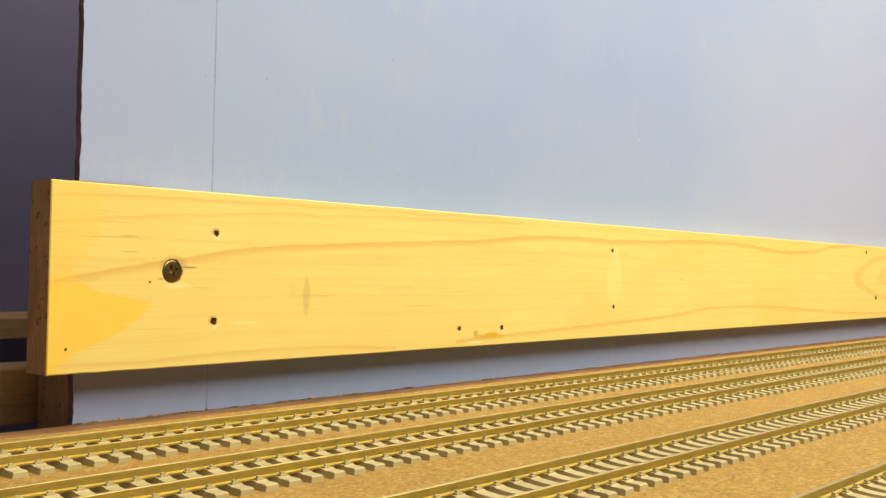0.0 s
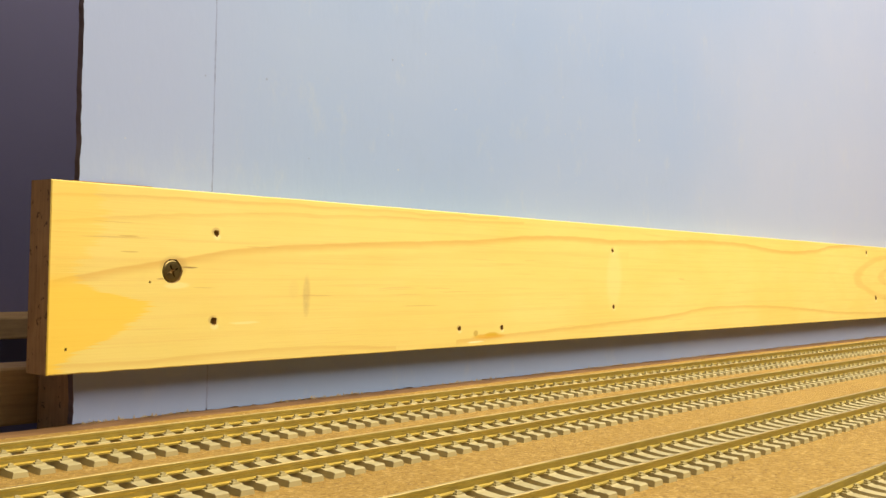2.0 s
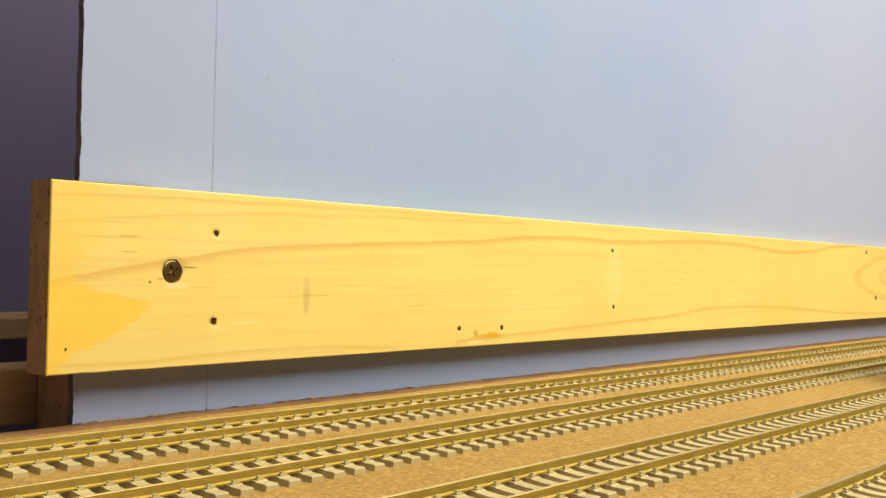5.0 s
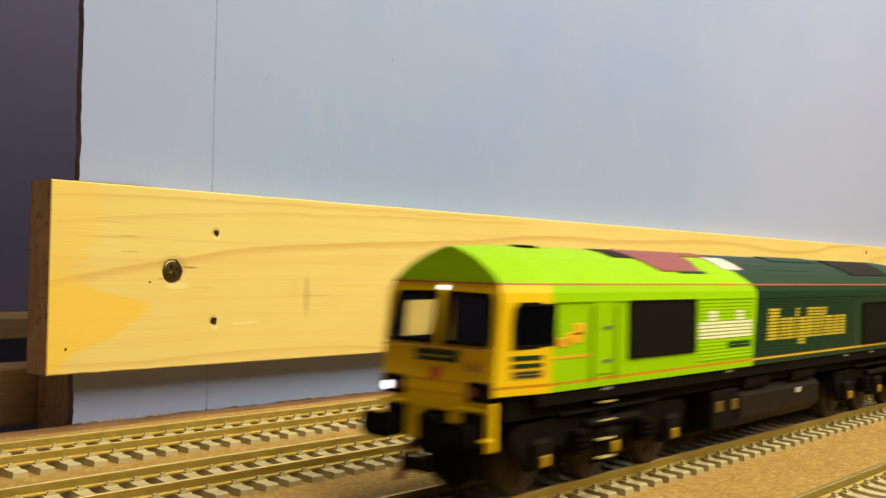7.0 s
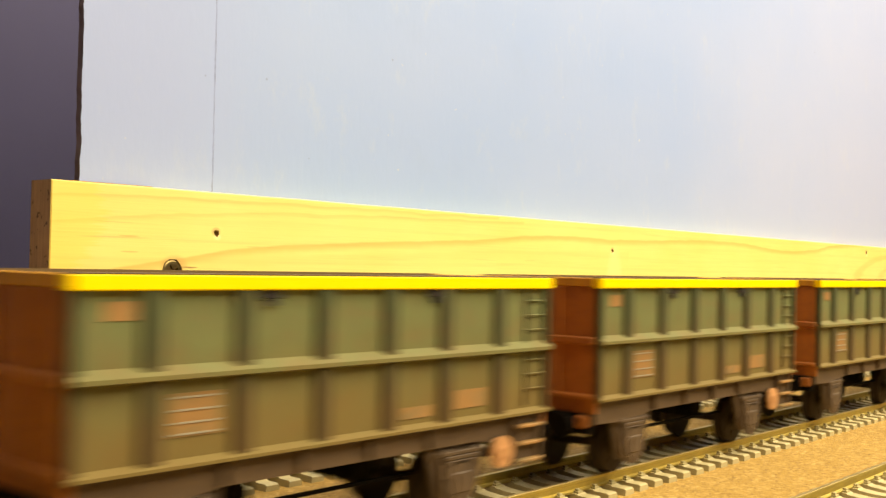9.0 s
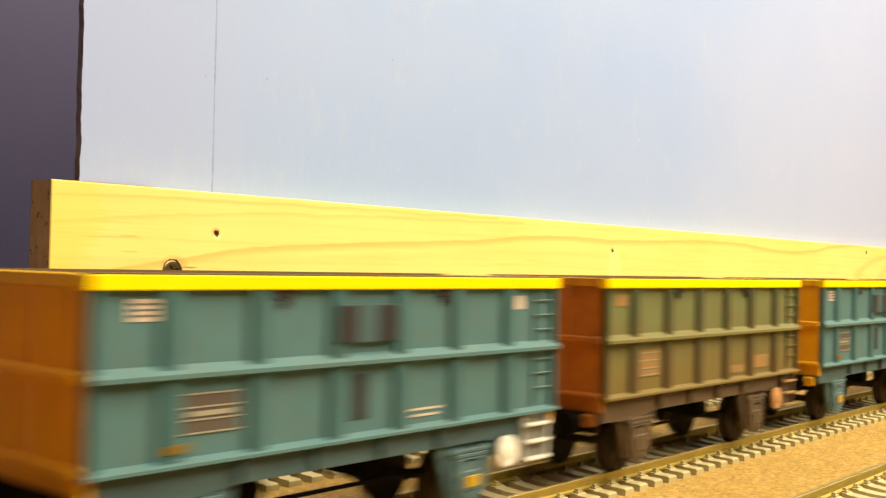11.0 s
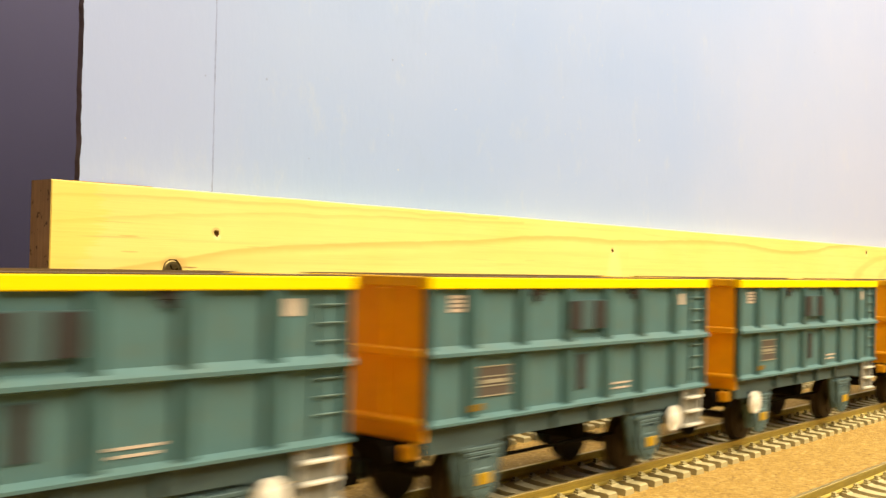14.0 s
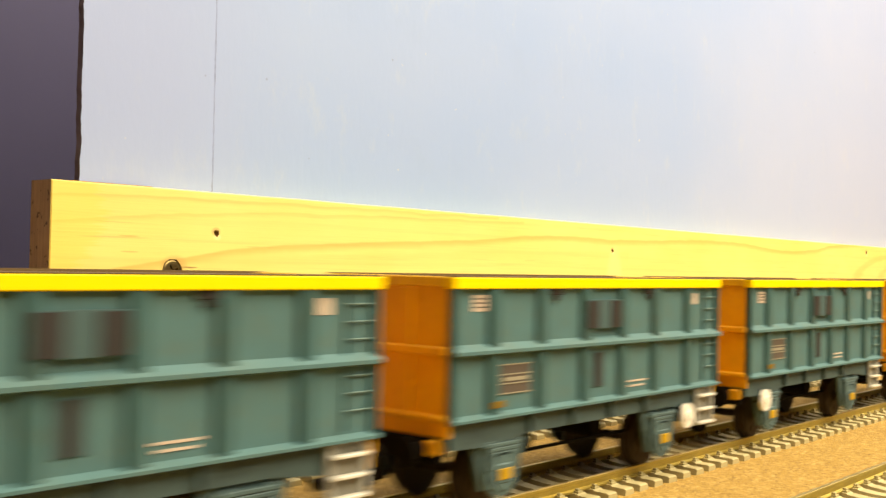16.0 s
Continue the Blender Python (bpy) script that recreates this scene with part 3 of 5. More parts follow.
RAIL = [(-0.00110, -0.00255), (0.00110, -0.00255), (0.00110, -0.0022), (0.00035, -0.0019), (0.00035, -0.0009), (0.00052, -0.0007),
        (0.00052, -0.0001), (0.0004, 0.0), (-0.0004, 0.0), (-0.00052, -0.0001), (-0.00052, -0.0007), (-0.00035, -0.0009), (-0.00035, -0.0019), (-0.00110, -0.0022)]


def tracks():
    x0, x1, near0, near1 = -1.9, 3.9, -0.3, 1.3
    sleeper = mesh_of("sleeper", sleeper_bm(), M["concrete"])
    for k, y in enumerate(TRACK_Y):
        ob = base("model_track", (0, y, 0), "model track with pale grey sleepers and golden rails on cork", "track", "parallel tracks")
        for s in (-1, 1):
            bm = prism(bmesh.new(), [(s * 0.0087 + a, b) for a, b in RAIL], "x", x0, x1)
            for f in bm.faces:
                if min(v.co.z for v in f.verts) > -0.00015:
                    f.material_index = 1
            part("rail", bm, [M["rail"], M["railhead"]], ob, "golden nickel-silver rail")
        shift = (0.0054, 0.0040, 0.0046, 0.0022)[k]
        rng = random.Random(k)
        n0, n1 = int((x0 - shift) / PITCH) + 1, int((x1 - shift) / PITCH) - 1
        far = []
        for i in range(n0, n1):
            x = shift + i * PITCH
            if near0 < x < near1:
                o = new("sleeper", sleeper)
                o.parent = ob
                o.matrix_basis = pose(x + rng.uniform(-0.00012, 0.00012), rng.uniform(-0.0001, 0.0001), 0, 0, 0, rng.uniform(-0.6, 0.6))
            else:
                far.append(x)
        verts, faces = [], []
        for x in far:
            n = len(verts)
            verts += [(x + dx, dy, z) for dy in (-0.015, 0.015) for dx, z in ((-0.00195, CORK_Z), (-0.00165, -0.0025), (0.00165, -0.0025), (0.00195, CORK_Z))]
            faces += [(n, n + 1, n + 5, n + 4), (n + 1, n + 2, n + 6, n + 5), (n + 2, n + 3, n + 7, n + 6), (n, n + 3, n + 2, n + 1), (n + 4, n + 5, n + 6, n + 7)]
        me = bpy.data.meshes.new("far_sleepers")
        me.from_pydata(verts, [], faces)
        me.materials.append(M["concrete"])
        o = new("far_sleepers", me)
        o.parent = ob
        o["kind"] = "stuff"


tracks()


# ---- the train ----
def mm(*v):
    return tuple(c * MM for c in v)


def mbox(bm, x0, x1, y0, y1, z0, z1, bev=0.0):
    return box(bm, *mm(x0, x1, y0, y1, z0, z1), bev * MM)


def pbox(name, parent, material, x0, x1, y0, y1, z0, z1, bev=0.0, label=""):
    return part(name, mbox(bmesh.new(), x0, x1, y0, y1, z0, z1, bev), M[material], parent, label)


ROLLING = []          # (wheelset, its vehicle's offset in the train, centre in its parent's space, radius)
_wheels = {}


def wheelset(parent, offset, x, r, gauge=8.7):
    """A pair of turned wheels with flanges on one axle."""
    if r not in _wheels:
        bm = bmesh.new()
        for s in (-1, 1):
            y = s * (gauge - 0.2)
            disc(bm, "y", mm(0, y, 0), r * MM, 0.0022, 28)
            disc(bm, "y", mm(0, s * (gauge - 1.6), 0), (r + 0.7) * MM, 0.0007, 28)
            disc(bm, "y", mm(0, y + s * 1.2, 0), r * 0.34 * MM, 0.0006, 14)
            for k in range(6):
                a = k * math.pi / 3
                disc(bm, "y", mm(r * 0.6 * math.cos(a), y + s * 1.12, r * 0.6 * math.sin(a)), r * 0.13 * MM, 0.0003, 8)
        disc(bm, "y", (0, 0, 0), 0.0011, 0.021, 10)
        me = mesh_of("wheelset", bm, [M["wheel"]])
        _wheels[r] = me
    ob = new("wheelset", _wheels[r])
    ob.parent = parent
    ob.location = mm(x, 0, r)
    ROLLING.append((ob, offset, x * MM, r * MM))
    return ob


def buffers(parent, x, s, z, y, material, oval=False):
    """A pair of buffers at an end; s is the way they point."""
    for side in (-1, 1):
        bm = bmesh.new()
        disc(bm, "x", mm(x + s * 1.6, side * y, z), 0.0015, 0.0032, 14)
        disc(bm, "x", mm(x + s * 3.6, side * y, z), 0.0009, 0.0012, 12)
        if oval:
            mbox(bm, min(x + s * 4.0, x + s * 4.9), max(x + s * 4.0, x + s * 4.9), side * y - 4.1, side * y + 4.1, z - 2.4, z + 2.4, 1.0)
        else:
            disc(bm, "x", mm(x + s * 4.4, side * y, z), 0.0028, 0.0008, 20)
        part("buffer", bm, M[material], parent)


WAGON_L = 106.2
RIBS = (12.6, 28.4, 44.4, 59.7, 74.4, 90.2)


def wagon(kind, offset, disc_at):
    """A four-wheeled open box wagon; kind is teal, blue or drab."""
    paint, ends, label = {
        "teal": ("teal", "orange", "teal four-wheeled open box wagon with orange ends and yellow rim"),
        "blue": ("blue", "orange", "blue-teal four-wheeled open box wagon with orange ends and yellow rim"),
        "drab": ("drab", "rust", "weathered olive open box wagon with rusty ends and yellow rim"),
    }[kind]
    L, W = WAGON_L, 16.5
    w = base("box_wagon", (0, TRACK_Y[2], 0), label, "wagon", "wagons of the train")
    # tub: side sheets, floor
    for s in (-1, 1):
        a, b = sorted((s * (W - 1.0), s * (W - 1.9)))
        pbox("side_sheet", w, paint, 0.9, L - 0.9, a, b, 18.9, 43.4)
    pbox("tub_floor", w, "rust", 0.9, L - 0.9, -14.5, 14.5, 17.5, 20.0)
    for x0, x1, s in ((0.0, 0.9, -1), (L - 0.9, L, 1)):
        e = pbox("end_sheet", w, ends, x0, x1, -15.4, 15.4, 15.5, 43.4, 0.1, "rusty orange end of the tub")
        xa, xb = (x0 - 0.9, x0) if s < 0 else (x1, x1 + 0.9)
        pbox("end_rail", e, ends, xa, xb, -15.2, 15.2, 30.6, 32.4, 0.35)
        pbox("end_rail", e, ends, xa, xb, -15.2, 15.2, 18.6, 19.8, 0.3)
        for y in (-5.2, 5.2):
            pbox("end_rib", e, ends, xa + 0.3 * (s < 0), xb - 0.3 * (s > 0), y - 1.1, y + 1.1, 19.8, 43.2, 0.2)
    for s in (-1, 1):
        def out(a, b):
            return sorted((s * a, s * b))
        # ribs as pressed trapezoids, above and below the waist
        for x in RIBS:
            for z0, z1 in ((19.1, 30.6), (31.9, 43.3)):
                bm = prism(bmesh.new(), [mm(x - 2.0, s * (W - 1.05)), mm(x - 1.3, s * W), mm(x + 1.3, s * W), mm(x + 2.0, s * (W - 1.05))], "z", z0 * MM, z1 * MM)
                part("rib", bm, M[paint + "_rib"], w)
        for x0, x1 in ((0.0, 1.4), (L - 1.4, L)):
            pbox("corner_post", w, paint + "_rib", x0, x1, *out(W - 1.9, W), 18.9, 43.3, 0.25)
        # waist ledge with a sloping top, lower ledge and sole
        bm = prism(bmesh.new(), [mm(s * (W - 1.1), 32.7), mm(s * (W + 0.75), 31.45), mm(s * (W + 0.75), 30.8), mm(s * (W - 1.1), 30.3)], "x", 0.1 * MM, (L - 0.1) * MM)
        part("waist_rail", bm, M[paint], w, "ledge along the middle of the side")
        bm = prism(bmesh.new(), [mm(s * (W - 1.2), 19.5), mm(s * (W + 0.5), 18.75), mm(s * (W + 0.5), 18.25), mm(s * (W - 1.2), 17.9)], "x", 0.1 * MM, (L - 0.1) * MM)
        part("bottom_rail", bm, M[paint], w)
        bm = prism(bmesh.new(), [mm(1, 18.0), mm(L - 1, 18.0), mm(L - 1, 13.2), mm(L - 8, 12.7), mm(L - 22, 14.2), mm(26, 14.2), mm(14, 12.7), mm(1, 13.2)], "y", *mm(*out(W - 3.2, W - 1.6)))
        part("sole_bar", bm, M["wagon_sole_" + kind], w, "dark mottled sole bar under the tub")
        for x in (26, 41, 56, 71):
            pbox("sole_web", w, "wagon_sole_" + kind, x - 0.5, x + 0.5, *out(W - 1.6, W - 0.4), 14.6, 18.5)
        # rim
        pbox("rim", w, "rim", -0.4, L + 0.4, *out(W - 2.0, W + 0.25), 43.05, 45.25, 0.2, "bright yellow rim")
        pbox("rim_liner", w, "rim_inside", 1.7, L - 1.7, *out(W - 2.25, W - 2.0), 43.0, 45.5, 0, "grimy brown inner face of the rim")
        pbox("rim_cap", w, "rim_top", -0.3, L + 0.3, *out(W - 1.9, W + 0.15), 45.25, 45.48, 0.05, "grimy brown top of the rim")
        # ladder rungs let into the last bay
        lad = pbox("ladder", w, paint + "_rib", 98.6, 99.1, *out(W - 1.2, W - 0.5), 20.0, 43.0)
        for z in (40.7, 37.8, 34.9, 28.9, 26.1, 23.2):
            bm = bmesh.new()
            disc(bm, "x", mm(101.7, s * (W - 0.6), z), 0.00019, 0.0052, 6)
            part("rung", bm, M["rung" if kind != "drab" else "drab"], lad, "pale worn ladder rung")
        # dark lashing brackets under the rim
        for x in (33.4, 71.2):
            bk = pbox("lashing_bracket", w, "ink", x - 2.0, x + 2.0, *out(W - 1.0, W - 0.4), 41.7, 43.2, 0.15, "small dark lashing bracket")
            pbox("ring", bk, "ink", x - 0.8, x + 0.8, *out(W - 0.8, W - 0.3), 40.6, 41.7, 0.1)
        # foot steps under the ladder
        metal, back = ("silver", "grime") if kind != "drab" else ("wagon_sole_drab", "wagon_sole_drab")
        st = pbox("step_frame", w, metal, 95.4, 96.2, *out(W - 1.2, W - 0.4), 8.6, 18.3)
        pbox("step_side", st, metal, 103.4, 104.2, *out(W - 1.2, W - 0.4), 8.6, 18.3)
        pbox("step_back", st, back, 96.2, 103.4, *out(W - 1.6, W - 1.2), 8.6, 18.3)
        for z in (16.0, 12.6, 9.2):
            pbox("step", st, "bright" if kind != "drab" else "label_rust", 96.0, 103.6, *out(W - 1.2, W + 0.6), z - 0.28, z + 0.28, 0.1)
        # axle guards, springs and boxes
        for x in (17.5, 80.5):
            bm = prism(bmesh.new(), [mm(x - 8.5, 14), mm(x + 8.5, 14), mm(x + 6.8, 9), mm(x + 5.4, 4.2), mm(x - 5.4, 4.2), mm(x - 6.8, 9)], "y", *mm(*out(W - 3.5, W - 2.5)))
            g = part("axle_guard", bm, M["wagon_gear_" + kind], w)
            bm = mbox(bmesh.new(), x - 2.4, x + 2.4, *out(W - 3.0, W - 0.9), 4.8, 9.6, 0.7)
            part("axle_box", bm, M["wagon_gear_" + kind], g)
            bm = bmesh.new()
            disc(bm, "y", mm(x, s * (W - 2.1), 7.6), 0.0050, 0.0010, 20)
            disc(bm, "y", mm(x, s * (W - 1.6), 7.6), 0.0038, 0.0008, 18)
            part("bearing_cap", bm, M["wagon_gear_" + kind], g)
            for k in range(3):
                h = 6.0 - 1.3 * k
                pbox("spring_leaf", g, "wagon_gear_" + kind, x - h, x + h, *out(W - 3.0, W - 1.2), 12.4 - 0.9 * k, 13.2 - 0.9 * k, 0.15)
            if kind != "drab":
                pbox("axle_plate", g, "yellow_dull", x - 1.9, x + 1.9, *out(W - 1.0, W - 0.7), 6.0, 8.2, 0.1, "small yellow axle-box plate")
            for dx in (-4.2, 4.2):
                pbox("hanger", g, "wagon_gear_" + kind, x + dx - 0.8, x + dx + 0.8, *out(W - 3.2, W - 1.3), 8.0, 13.6, 0.2)
        # hand-brake wheel
        bm = bmesh.new()
        y = s * (W - 0.2)
        disc(bm, "y", mm(disc_at, y, 11.7), 0.0030, 0.0009, 22)
        disc(bm, "y", mm(disc_at, y + s * 0.5, 11.7), 0.0012, 0.0008, 12)
        part("brake_wheel", bm, M["white_paint" if kind != "drab" else "peach"], w, "white hand-brake wheel" if kind != "drab" else "rust-stained hand-brake wheel")
        pbox("brake_bracket", w, "black", disc_at - 0.6, disc_at + 0.6, *out(W - 3.2, W - 0.6), 11.0, 14.5)
        # markings
        e = W - 1.0
        if kind != "drab":
            def mark(name, x0, x1, z0, z1, m, d=0.14, lab=""):
                pbox(name, w, m, x0, x1, *out(e - 0.02, e + d), z0, z1, 0, lab)
            mark("notice_panel", 6.3, 10.5, 38.8, 41.9, "sticker", lab="pale square notice panel")
            for z in (41.2, 40.4, 39.6):
                mark("notice_line", 6.7, 10.1, z - 0.14, z + 0.14, "label_brown", 0.2)
            mark("notice_panel", 92.5, 95.5, 39.0, 41.7, "sticker", 0.14, "pale square notice panel")
            mark("data_panel", 15.2, 25.0, 22.6, 28.4, "label_brown", lab="brown data panel with pale ruled lines")
            for z in (28.3, 26.4, 24.6, 22.7):
                mark("panel_line", 15.0, 25.2, z - 0.11, z + 0.11, "faded", 0.26)
            mark("panel_text", 16.0, 24.0, 25.1, 25.8, "faded", 0.26)
            mark("ochre_patch", 11.4, 15.6, 20.3, 21.5, "tag_ochre", 1.16, "small ochre patch low on the side")
            mark("vent_panel", 43.8, 57.9, 34.4, 40.6, "vent", 1.12, "dark grey patch panel over a rib")
            for x0, x1 in ((43.9, 48.4), (53.4, 57.8)):
                mark("vent_slot", x0, x1, 34.6, 40.4, "ink", 1.30)
            mark("patch_panel", 47.6, 52.6, 21.6, 29.2, "vent", lab="tall dark patch panel")
            mark("patch_slot", 48.8, 51.4, 21.8, 29.0, "ink", 0.3)
            mark("text_bar", 62.4, 70.8, 21.7, 22.1, "sticker")
            mark("text_bar", 63.0, 70.0, 20.6, 21.0, "sticker")
        else:
            pbox("data_panel", w, "label_rust", 15.6, 24.6, *out(e - 0.02, e + 0.14), 22.4, 28.6, 0, "rust-stained data panel")
            for z in (28.0, 26.2, 24.4, 22.8):
                pbox("panel_line", w, "faded", 16.0, 24.0, *out(e - 0.02, e + 0.26), z - 0.12, z + 0.12)
            pbox("notice_panel", w, "label_rust", 5.2, 9.8, *out(e - 0.02, e + 0.14), 39.0, 41.6, 0, "faded notice panel")
            pbox("faded_panel", w, "label_rust", 77.5, 86.5, *out(e - 0.02, e + 0.14), 21.0, 24.4, 0, "rust-stained faded panel")
            pbox("faded_panel", w, "label_rust", 63.0, 71.0, *out(e - 0.02, e + 0.14), 20.4, 22.4, 0, "rust-stained faded panel")
    # end rims: the yellow is deepened to orange as on the shaded ends
    for a, b in ((-0.4, 2.0), (L - 2.0, L + 0.4)):
        pbox("rim_end", w, "rim_end" if kind != "drab" else "rim_rust", a, b, -14.4, 14.4, 43.4, 45.3, 0.2, "worn end rim in a yellow deepened for shade")
    # underframe
    pbox("centre_sill", w, "black", 2, L - 2, -4, 4, 11.5, 17.6)
    for x0, x1, s in ((-0.6, 1.0, -1), (L - 1.0, L + 0.6, 1)):
        pbox("buffer_beam", w, "black", x0, x1, -14.2, 14.2, 10.8, 15.6, 0.3)
        for y in (-12.4, 12.4):
            pbox("end_bracket", w, ends, x0 - 0.5, x1 + 0.5, y - 1.7, y + 1.7, 12.3, 15.2, 0.4, "bright orange bracket at the corner")
        buffers(w, x0 if s < 0 else x1, s, 13.2, 9.6, "black")
        bm = mbox(bmesh.new(), *sorted(((x0 if s < 0 else x1), (x0 if s < 0 else x1) + s * 7.0)), -1.3, 1.3, 6.6, 8.4, 0.2)
        mbox(bm, *sorted(((x0 if s < 0 else x1) + s * 5.6, (x0 if s < 0 else x1) + s * 6.6)), -3.6, 3.6, 6.4, 9.4, 0.2)
        part("coupling", bm, M["black"], w)
    for x in (34, 62):
        bm = bmesh.new()
        disc(bm, "y", mm(x, 0, 11), 0.0026, 0.016, 14)
        part("brake_cylinder", bm, M["black"], w)
    pbox("brake_rod", w, "black", 24, 76, -8.4, -7.6, 8.4, 9.0)
    for x in (17.5, 80.5):
        wheelset(w, offset, x, 6.2)
    return w


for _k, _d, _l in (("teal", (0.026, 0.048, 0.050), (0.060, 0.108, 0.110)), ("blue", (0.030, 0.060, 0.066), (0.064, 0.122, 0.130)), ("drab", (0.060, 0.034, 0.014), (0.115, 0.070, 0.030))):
    M["wagon_sole_" + _k] = rough_wood("mottled_sole_" + _k, _d, _l, (120, 400, 300), 0.65)
    M["wagon_gear_" + _k] = rough_wood("mottled_gear_" + _k, tuple(c * (0.8 if _k == "drab" else 1.3) for c in _d), tuple(c * (0.9 if _k == "drab" else 1.4) for c in _l), (300, 300, 300), 0.65)
M["rung"] = plain("worn_rung", (0.12, 0.19, 0.18), 0.6, gloss=0.15)
M["rim_top"] = plain("grimy_rim_top", (0.10, 0.06, 0.02), 0.6)
M["faded"] = plain("faded_panel_print", (0.30, 0.27, 0.19), 0.6)
M["rim_inside"] = plain("brown_rim_inside", (0.13, 0.075, 0.02), 0.65)
M["silver"] = plain("silver_step", (0.42, 0.42, 0.38), 0.45)
M["bright"] = plain("bright_step_edge", (0.60, 0.58, 0.50), 0.45)
M["grime"] = plain("step_backing", (0.22, 0.21, 0.17), 0.6)
M["label_brown"] = plain("brown_data_panel", (0.085, 0.065, 0.05), 0.6)
M["label_rust"] = plain("rust_stained_panel", (0.29, 0.15, 0.04), 0.65, dirt=(0.17, 0.13, 0.05), dirt_amount=0.9)
M["vent"] = plain("slate_patch", (0.055, 0.098, 0.102), 0.65, gloss=0.2)
M["rim_end"] = plain("shaded_rim_yellow", (0.80, 0.47, 0.008), 0.5, dirt=(0.55, 0.22, 0.01), dirt_amount=0.5)
M["rim_rust"] = plain("rusted_rim", (0.55, 0.26, 0.012), 0.6, dirt=(0.32, 0.11, 0.012), dirt_amount=0.6)
M["gear"] = plain("bogie_grey", (0.008, 0.006, 0.0045), 0.75, vary=0.25, gloss=0.06)
M["white_panel"] = plain("roof_white_panel", (0.62, 0.58, 0.52), 0.5)
M["roof_grille"] = plain("roof_grille_brown", (0.012, 0.008, 0.006), 0.65, gloss=0.12)
M["grey_green"] = plain("grey_green_panel", (0.06, 0.10, 0.075), 0.45)
M["bright_yellow"] = plain("pale_yellow_step", (0.40, 0.34, 0.12), 0.55, gloss=0.2)
M["yellow_dull"] = plain("dull_yellow_tag", (0.45, 0.27, 0.012), 0.55, gloss=0.2)
M["tag_ochre"] = plain("ochre_tag", (0.16, 0.10, 0.012), 0.6, gloss=0.2)
M["ochre"] = plain("ochre_bar", (0.40, 0.22, 0.015), 0.5)
M["red_badge"] = plain("red_badge", (0.55, 0.06, 0.02), 0.5)
M["yellow_motif"] = plain("yellow_motif", (0.50, 0.40, 0.010), 0.45)
M["yellow_line"] = plain("yellow_lining", (0.58, 0.37, 0.012), 0.5)
M["orange_motif"] = plain("orange_motif", (0.75, 0.40, 0.008), 0.5)
M["red_hose"] = plain("red_brake_hose", (0.11, 0.015, 0.015), 0.6)


def glass_material():
    m = bpy.data.materials.new("cab_glass")
    m.use_nodes = True
    nt = m.node_tree
    nt.nodes.remove(nt.nodes["Principled BSDF"])
    tr, gl, mx = nt.nodes.new("ShaderNodeBsdfTransparent"), nt.nodes.new("ShaderNodeBsdfGlossy"), nt.nodes.new("ShaderNodeMixShader")
    tr.inputs[0].default_value = (0.86, 0.86, 0.86, 1)
    gl.inputs["Roughness"].default_value = 0.05
    mx.inputs[0].default_value = 0.06
    nt.links.new(tr.outputs[0], mx.inputs[1])
    nt.links.new(gl.outputs[0], mx.inputs[2])
    nt.links.new(mx.outputs[0], nt.nodes["Material Output"].inputs[0])
    return m


def lamp_material():
    m, nt, b, vec = shell("lit_lamp_lens", 0.3)
    b.inputs["Base Color"].default_value = (0.9, 0.92, 1, 1)
    b.inputs["Emission Color"].default_value = (0.86, 0.93, 1, 1)
    b.inputs["Emission Strength"].default_value = 3.0
    return m


M["glass"], M["lit"] = glass_material(), lamp_material()

LOCO_L, HW = 266.8, 17.4
# half cross-section of the body, from sill to ridge
SECTION = [(17.4, 22.0), (17.4, 23.35), (17.4, 23.95), (17.4, 40.4), (17.15, 42.2), (16.5, 43.75), (16.35, 44.15), (12.9, 46.8), (8.2, 49.4), (3.4, 51.2), (0.0, 51.9)]


def roof_z(y):
    return float(np.interp(abs(y), [p[0] for p in SECTION[:4:-1]], [p[1] for p in SECTION[:4:-1]]))


def rake(z):
    return float(np.interp(z, [22, 30.5, 44, 51.5], [0.0, 0.0, 2.4, 3.4]))


